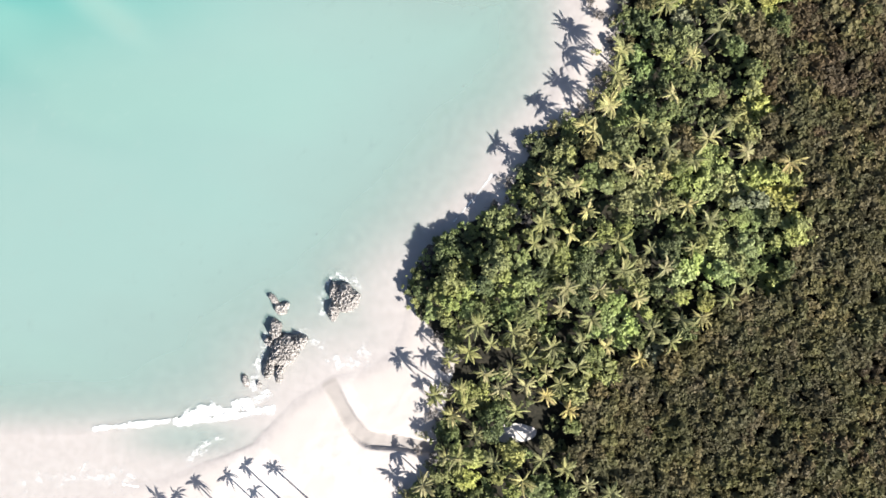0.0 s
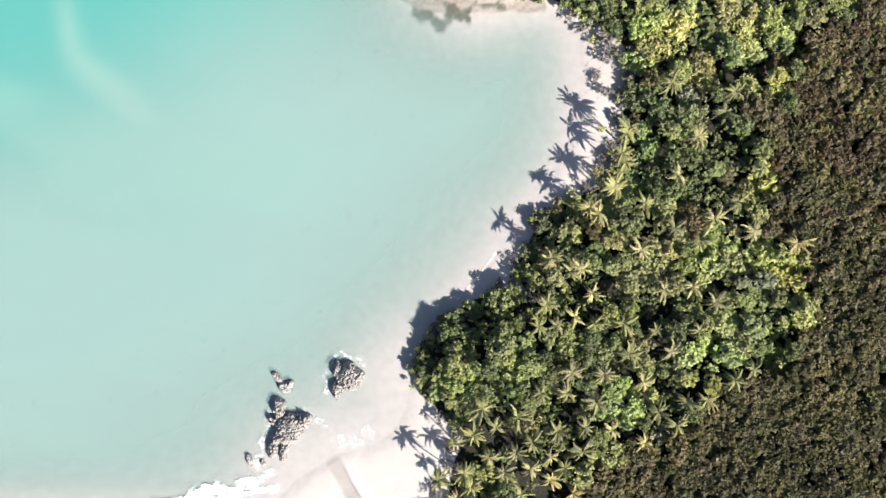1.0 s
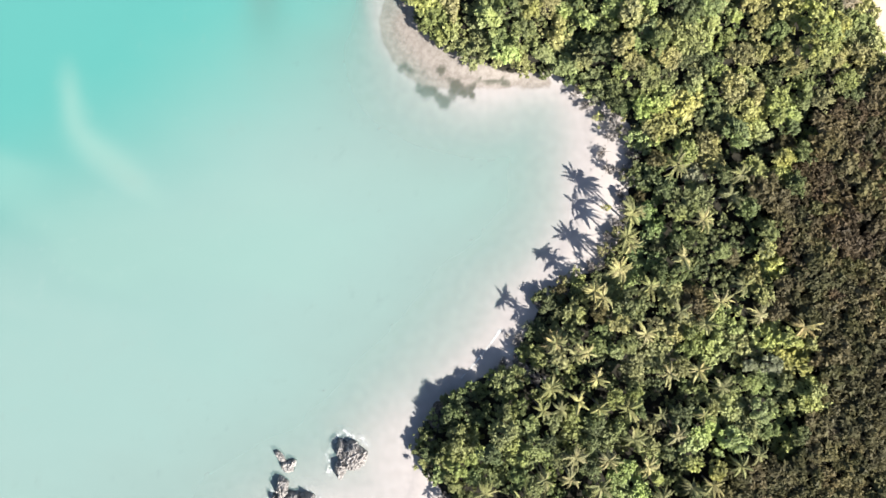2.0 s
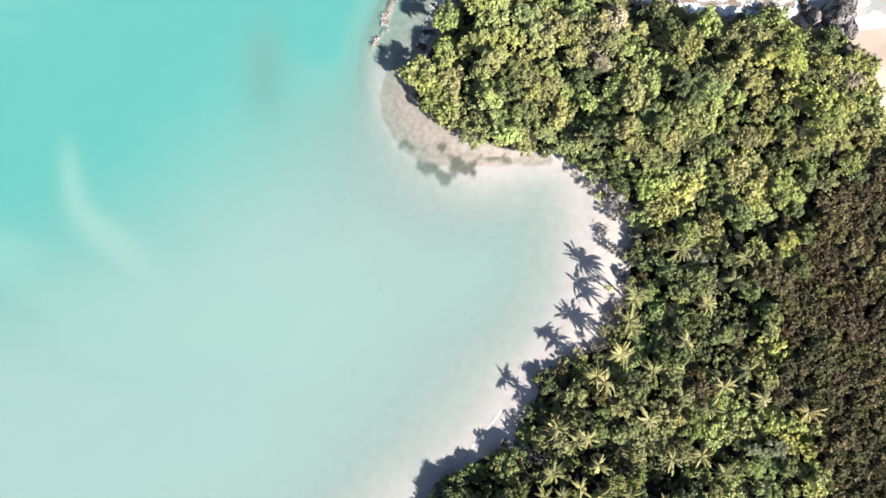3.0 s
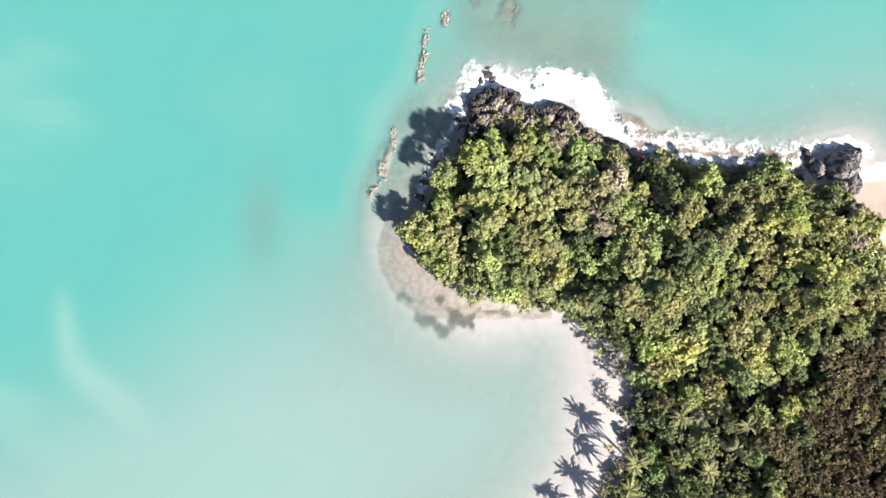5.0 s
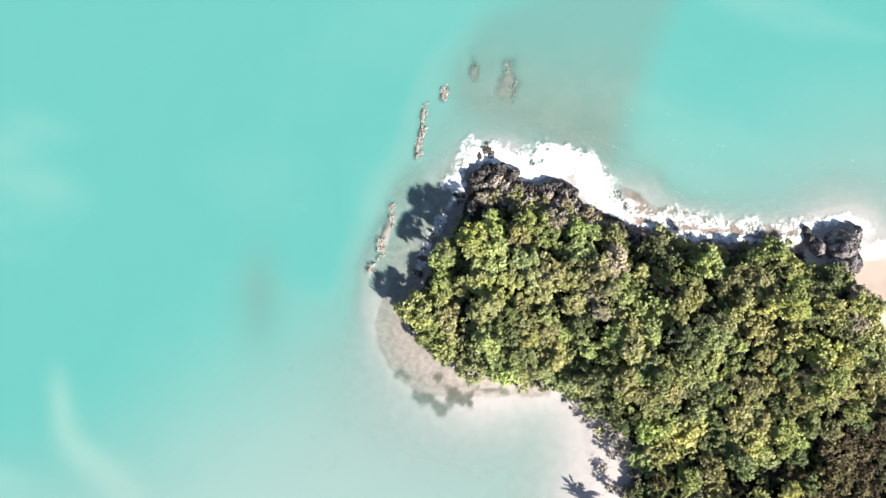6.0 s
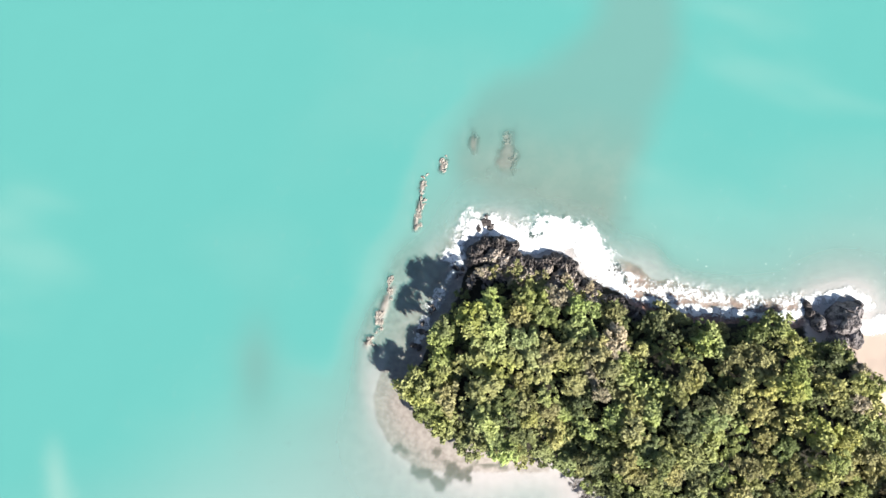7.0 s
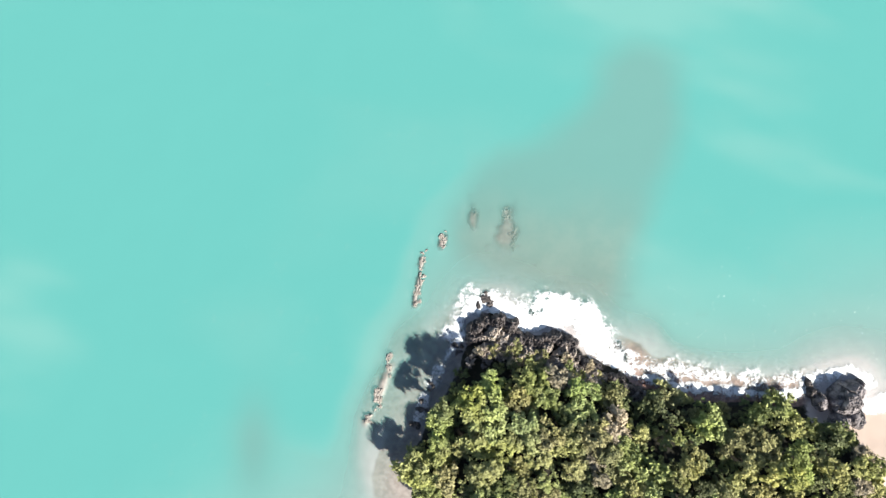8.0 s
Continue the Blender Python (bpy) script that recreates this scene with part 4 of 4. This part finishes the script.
# ---- coconut palms ----
rng = random.Random(11)
PALM_AT = [(50.9, 55.3), (65.2, 53.5), (62.6, 48.8), (41.6, 45.3), (40, 39.7), (52.7, 35.3), (38.7, 32.7), (34.8, 26.7), (65.9, 29.3), (61, 25.4), (51.9, 23.3), (57.5, 20.6), (44.1, 18.4), (24.2, 16.5), (30.9, 14.2), (49.4, 9.8), (79.1, 20), (23.1, 6.2), (21.4, 1.7), (25.4, 2), (29.2, 3.9), (33.5, 2.4), (39.9, 2.4), (47.4, 0.7), (50.5, -3.7), (60.8, 6.8), (56.9, 0.7), (64.3, -10), (68.7, -7.8), (58.5, -14.3)]
PALM_AT_SOUTH = [(54.1, -14.9), (51.7, -20.1), (44.6, -23.7), (34, -14.9), (28.5, -8), (27.2, -12.4), (21.5, -12.4), (16.5, -17.8), (9, -16.1), (25.2, -21.1), (23.9, -26.7), (2.7, -24.2), (7.1, -22.3), (13.9, -30.4), (23.9, -31.7), (28.9, -34.8), (3.3, -35.9), (6.5, -33.9), (16.4, -26.1), (30.8, -25.5), (2.1, -45.2), (-3.1, -51.3), (23.2, -45.8), (28.1, -47.7), (33.1, -51.4), (38, -52.9), (18.8, -50.1), (12.1, -20.7), (41.1, -4.3)]
palms = PALM_AT + PALM_AT_SOUTH
YELLOW = {(44.6, -23.7), (23.9, -31.7), (28.9, -34.8), (79.1, 20), (24.2, 16.5)}
base_z = land(*np.array(palms).T)[0]
for (x, y), g in zip(palms, base_z):
    colour = "yellow" if (x, y) in YELLOW else rng.choice(("green", "pale", "green", "green", "pale"))
    palm(rng, x, y, g, max(8.6, 0.75 + float(canopy(x, y))) + rng.uniform(-0.5, 1.0), colour, rng.uniform(0.72, 1.05), (rng.uniform(-1, 1), rng.uniform(-1, 1)))
# more palms in the southern wood, between those
for x, y in [(10.5, -27), (20, -23.5), (17.5, -35.5), (8.5, -40.5), (27, -29), (19.5, -29.5), (31.5, -20), (37.5, -21), (12.5, -46.5), (35.5, -8.5), (44.5, -10.5), (47.5, -17), (33, 9), (56, 10.5), (69.5, 22.5), (45.5, 29), (57, 43.5)]:
    palms.append((x, y))
    palm(rng, x, y, float(land([x], [y])[0][0]), max(8.6, 0.75 + float(canopy(x, y))) + rng.uniform(-0.5, 1.0), rng.choice(("green", "pale")), rng.uniform(0.72, 1.0), (rng.uniform(-1, 1), rng.uniform(-1, 1)))
# palms at the edge, known by where their shadows lie on sand and water
SHADOWS = [(32.2, 52.7), (32.6, 46), (29.4, 40.4), (23.4, 36.4), (14, 25.8), (19.8, 21.8), (15.5, 13.7), (-9, -23.9), (-3, -23.3), (-3.7, -37.6), (-10.9, -49.9), (-5, -50.5)]
SHADOWS_SOUTH = [(-38.2, -48.8), (-44.8, -48.7), (-42.8, -53.6), (-48.9, -50.8), (-56.4, -52.3), (-60.3, -55.1), (-64.8, -55.9)]
for k, (x, y) in enumerate(SHADOWS + SHADOWS_SOUTH):
    h = (10.2, 9.6, 10, 10.6, 11.4, 10, 9, 9.6, 9, 9.5, 9, 9.5)[k % 12]
    at = Vector((x, y, 0)) - CAST * h
    lean = (-5.2, 0.8) if k == 7 else (rng.uniform(-2.4, -1.0), rng.uniform(0.5, 1.6))
    words = "tall coconut palm leaning over the beach sand" if k < 12 else "slender coconut palm standing on the open beach"
    palm(rng, at.x, at.y, 0, h + 0.5, rng.choice(("green", "pale")), 0.86 if k < 12 else 0.66, lean, 26 if k < 12 else 19, words)

# ---- fallen trunks on the sand ----
# the third, longest one is put for a sunlit strip of sand between shadows
for x, y, long, turn in [(-2.6, -34.6, 3.4, -36), (1.2, -29.5, 4.5, -34), (19.6, 10.6, 6.0, -48)]:
    ends = [(long * k / 5, 0.06 * long * math.sin(1.1 * k), 0.16 + 0.02 * k) for k in range(6)]
    log = new("fallen_trunk", mesh_of("fallen_trunk", *tube(ends, [0.19, 0.17, 0.16, 0.15, 0.14, 0.12], 7), PALM_BARK, True))
    log.matrix_world = pose(x, y, float(land([x], [y])[0][0]), 0, 0, turn)
    tagged(log, "pale palm trunk lying on the sand, the longest put for a sunlit strip", "log", "fallen trunks on the beach")

# ---- woods ----
rng = random.Random(3)


def scatter(count, box, room, taken, accept):
    """Random places with room about each, where accept allows it."""
    out = []
    x0, y0, x1, y1 = box
    tries = [(rng.uniform(x0, x1), rng.uniform(y0, y1)) for _ in range(count)]
    ok = accept(*np.array(tries).T)
    cells = {}
    def key(x, y):
        return int(x // 4), int(y // 4)
    for x, y, r in taken:
        cells.setdefault(key(x, y), []).append((x, y, r))
    for (x, y), good in zip(tries, ok):
        if not good:
            continue
        r = room * rng.uniform(0.68, 1.4)
        i, j = key(x, y)
        if all((x - a) ** 2 + (y - b) ** 2 > (0.5 * (r + q)) ** 2 for di in (-1, 0, 1) for dj in (-1, 0, 1) for a, b, q in cells.get((i + di, j + dj), ())):
            cells.setdefault((i, j), []).append((x, y, r))
            out.append((x, y, r))
    return out


def colour_of(x, y):
    """What grows where: known patches first, then a mixture for each stretch of the wood."""
    for a, b, r, colour in PATCHES:
        if (x - a) ** 2 + (y - b) ** 2 < r * r and rng.random() < 0.85:
            return colour
    if y > 62 + 0.1 * (x - 40):
        if x < 24 and y > 96:
            return rng.choice(("lime", "green", "olive", "lime", "yellow"))
        return rng.choice(("green", "olive", "olive", "lime", "lime" if rng.random() < 0.5 else "olive", "dark", "olive", "yellow" if rng.random() < 0.5 else "green", "dry" if rng.random() < 0.25 else "green"))
    if x < 20 and y > -19 and y < 12:
        return rng.choice(("dark", "dark", "green", "dark", "green"))
    if y > 22:
        # dusk, the lightest of the shade-toned leaves, darkens this stretch as well
        return rng.choice(("dark", "dusk", "dark", "dusk", "green") if x > 48 else ("green", "olive", "dark", "dark", "olive", "dusk", "green"))
    return rng.choice(("green", "green", "olive", "dark", "green", "olive", "dark", "lime" if rng.random() < 0.4 else "green"))


def join(name, grown, label, category):
    """Many trees as one growth: each is a kind, a number, a colour, a place, the crown's height over it and a size."""
    colours = sorted({g[2] for g in grown})
    vs, fs, slots, tints, count = [], [], [], [], 0
    for kind, k, colour, (x, y, z), up, size in grown:
        a = rng.uniform(0, 6.28)
        turn = np.array([[math.cos(a), -math.sin(a), 0], [math.sin(a), math.cos(a), 0], [0, 0, 1]])
        crown = CROWNS[kind][k] * size @ turn.T + (x, y, z + up)
        stem = np.array([(i * w * size + x, j * w * size + y, h) for h, w in ((z - 0.3, 0.17), (z + up + 0.6 * size, 0.07)) for i, j in ((1, 0), (0, 1), (-1, 0), (0, -1))])
        vs += [crown, stem]
        fs += [blades(len(crown) // 3) + count, np.array([(0, 1, 5), (0, 5, 4), (1, 2, 6), (1, 6, 5), (2, 3, 7), (2, 7, 6), (3, 0, 4), (3, 4, 7)]) + count + len(crown)]
        slots += [np.full(len(crown) // 3, colours.index(colour)), np.full(8, len(colours))]
        tints.append(np.full(len(crown) + 8, rng.random()))
        count += len(crown) + 8
    me = mesh_of(name, np.vstack(vs), np.vstack(fs), LEAF[colours[0]])
    for c in colours[1:]:
        me.materials.append(LEAF[c])
    me.materials.append(BARK)
    me.polygons.foreach_set("material_index", np.concatenate(slots).astype(np.int32))
    me.attributes.new("tint", "FLOAT", "POINT").data.foreach_set("value", np.concatenate(tints).astype(np.float32))
    return tagged(new(name, me), label, category, kind="stuff")


CROWN_UP = {"broad": 2.3, "fluffy": 2.1, "small": 1.5, "round": 1.6, "twiggy": 1.0}
palm_room = [(x, y, 3.0) for x, y in palms]
light_at = scatter(14000, (-14, -72, 112, 124), 3.7, palm_room, lambda x, y: (inner(WOODS_LINE, x, y) + 1.3 * rough(x, y, 6, 2) > 1.3) & (rough(x + 300, y, 9, 2) > -0.5) & ~in_gap(x, y) & (clearing(x, y) > 0.5) & (near_line(np.array([(12.5, 13), (21, 7.5)]), x, y) > 3.2) & ((x > 35) | (y > -15) | (rough(x + 90, y, 6, 2) > -0.12)) & (inner(SHADED_LINE, x, y) < 0.5))
ground_z = land([p[0] for p in light_at], [p[1] for p in light_at])[0]
edges = inner(WOODS_LINE, [p[0] for p in light_at], [p[1] for p in light_at])
tops = canopy([p[0] for p in light_at], [p[1] for p in light_at])
nearest = set(np.argsort([p[0] for p in light_at])[:300].tolist())
rest = []
for n, ((x, y, r), g) in enumerate(zip(light_at, ground_z)):
    head = y > 66
    c = colour_of(x, y)
    kind = rng.choice(("broad", "fluffy"))
    low, wide = (0.2, 12) if x > 19 and 16 < y < 78 else (0.55, 6) if (x > 42 and y > 98) or (x < 14 and y < -22) else (0.75, 3.5)
    edge = low + (1 - low) * float(step(edges[n], 0.5, wide))
    top = g + max((tops[n] - g + rng.uniform(-2.6, 1.0) + 1.2 * float(rough(np.array([x]), np.array([y]), 10, 2)[0])) * edge, 2.2)
    size = (1.08 if head else 1.0) * r / 3.7 * rng.uniform(0.85, 1.15)
    if c in ("pink", "rusty"):
        size *= 0.65
    if n in nearest:
        tree(rng, x, y, g, top, kind, c, size, "trees of the headland" if head else "trees of the bay wood")
    else:
        rest.append((kind, rng.randrange(len(CROWNS[kind])), c, (x, y, g), max(top - g - CROWN_UP[kind] * size, 0.7), size))
join("broadleaf_wood", rest, "mixed green broadleaf wood with uneven sunlit crowns", "forest")

# low growth that fills the gaps
under_at = scatter(16000, (-14, -72, 112, 124), 2.2, [(x, y, 0.75 * r) for x, y, r in palm_room + light_at], lambda x, y: (inner(WOODS_LINE, x, y) > 0.2) & (inner(SHADED_LINE, x, y) < 0.5) & (rough(x + 40, y, 3, 1) > -0.5) & (clearing(x, y) > 0.5) & (near_line(np.array([(12.5, 13), (21, 7.5)]), x, y) > 3.2) & ((x > 35) | (y > -15) | (rough(x + 90, y, 6, 2) > -0.12)))[:1000]
ground_z = land([p[0] for p in under_at], [p[1] for p in under_at])[0]
join("undergrowth", [("small", rng.randrange(7), rng.choice(("dark", "dark", "green", "dark")), (x, y, g), rng.uniform(0.8, 2.4), rng.uniform(0.8, 1.15)) for (x, y, r), g in zip(under_at, ground_z)], "low dark green shrubs between the trees", "undergrowth")

# grey twiggy bushes on the sand
for x, y in [(36, 36.5), (37.5, 40.5), (37, 47), (38, 56), (36.8, 60), (38.3, 63.5), (36, 68), (33.5, 71), (30.8, 73.4), (27.4, 27.5), (33.6, 33.4), (-3.5, -6.5), (-4.6, -10), (-2.4, -3), (13, 10.6), (-3, -41.5), (-4.4, -45), (-1.5, -37)]:
    g = float(land([x], [y])[0][0])
    tree(rng, x, y, g, g + rng.uniform(1.8, 3.0), "twiggy", rng.choice(("grey", "grey", "olive")), rng.uniform(0.8, 1.2), "bushes by the sand", "shrub", "shrub")

for x, y in [(9, 121.5), (12, 121.8), (15.5, 121), (19, 120), (22.5, 119.2), (26, 118.2), (29, 118.6), (32, 116.6), (35.5, 115.2), (38.5, 114), (7, 119.5), (13.5, 123.4), (23.5, 121.2), (33.5, 117.8), (41, 112.8), (44.5, 110.8), (47.5, 110.4), (17, 122.6), (10.5, 119.8), (13.2, 119.9), (16.2, 119.2), (20.6, 118.4), (22.8, 117.6), (27.6, 116.8), (30.6, 115.4), (34.2, 113.4), (28.2, 119.4), (21, 120.6)]:
    g = float(land([x], [y])[0][0])
    tree(rng, x, y, g, g + rng.uniform(1.6, 3.2), rng.choice(("small", "twiggy")), rng.choice(("olive", "dry", "grey", "green")), rng.uniform(0.8, 1.15), "low shrubs on the headland rocks", "shrub", "shrub")

# uneven shrubs along the sand
edge_line = WOODS_LINE[(WOODS_LINE[:, 1] > -58) & (WOODS_LINE[:, 1] < 76) & (WOODS_LINE[:, 0] < 45)]
for x, y in edge_line:
    for _ in range(2 if y > 12 else 1):
        px, py = x + rng.uniform(-1.8, 1.2), y + rng.uniform(-1.8, 1.8)
        g = float(land([px], [py])[0][0])
        if g > 0.5:
            tree(rng, px, py, g, g + rng.uniform(1.0, 2.0), rng.choice(("small", "twiggy", "twiggy")), rng.choice(("grey", "olive", "silver", "grey")), rng.uniform(0.7, 1.15), "bushes by the sand", "shrub", "shrub")

# the even wood inland, cloud shade put into its leaf colours: its edge as single trees, the rest as one growth
shaded_at = scatter(22000, (30, -74, 120, 80), 2.4, palm_room + light_at, lambda x, y: (inner(WOODS_LINE, x, y) > 1.0) & (inner(SHADED_LINE, x, y) > 0.0))
edge_far = inner(SHADED_LINE, [p[0] for p in shaded_at], [p[1] for p in shaded_at])
ground_z = land([p[0] for p in shaded_at], [p[1] for p in shaded_at])[0]
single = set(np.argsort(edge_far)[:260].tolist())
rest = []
for k, ((x, y, r), g) in enumerate(zip(shaded_at, ground_z)):
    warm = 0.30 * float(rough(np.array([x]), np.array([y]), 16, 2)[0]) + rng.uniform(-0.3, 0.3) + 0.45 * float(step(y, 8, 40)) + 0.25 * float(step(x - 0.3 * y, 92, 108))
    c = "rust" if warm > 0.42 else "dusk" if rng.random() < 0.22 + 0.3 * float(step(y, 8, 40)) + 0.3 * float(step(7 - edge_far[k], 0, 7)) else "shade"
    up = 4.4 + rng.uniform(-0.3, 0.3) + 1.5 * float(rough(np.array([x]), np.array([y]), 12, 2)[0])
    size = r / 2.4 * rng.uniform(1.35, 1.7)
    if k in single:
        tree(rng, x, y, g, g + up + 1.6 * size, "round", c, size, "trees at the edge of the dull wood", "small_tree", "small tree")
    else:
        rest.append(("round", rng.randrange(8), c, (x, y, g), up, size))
join("dense_wood", rest, "dense even wood of small olive and brown crowns, cloud shade in their colour", "forest")
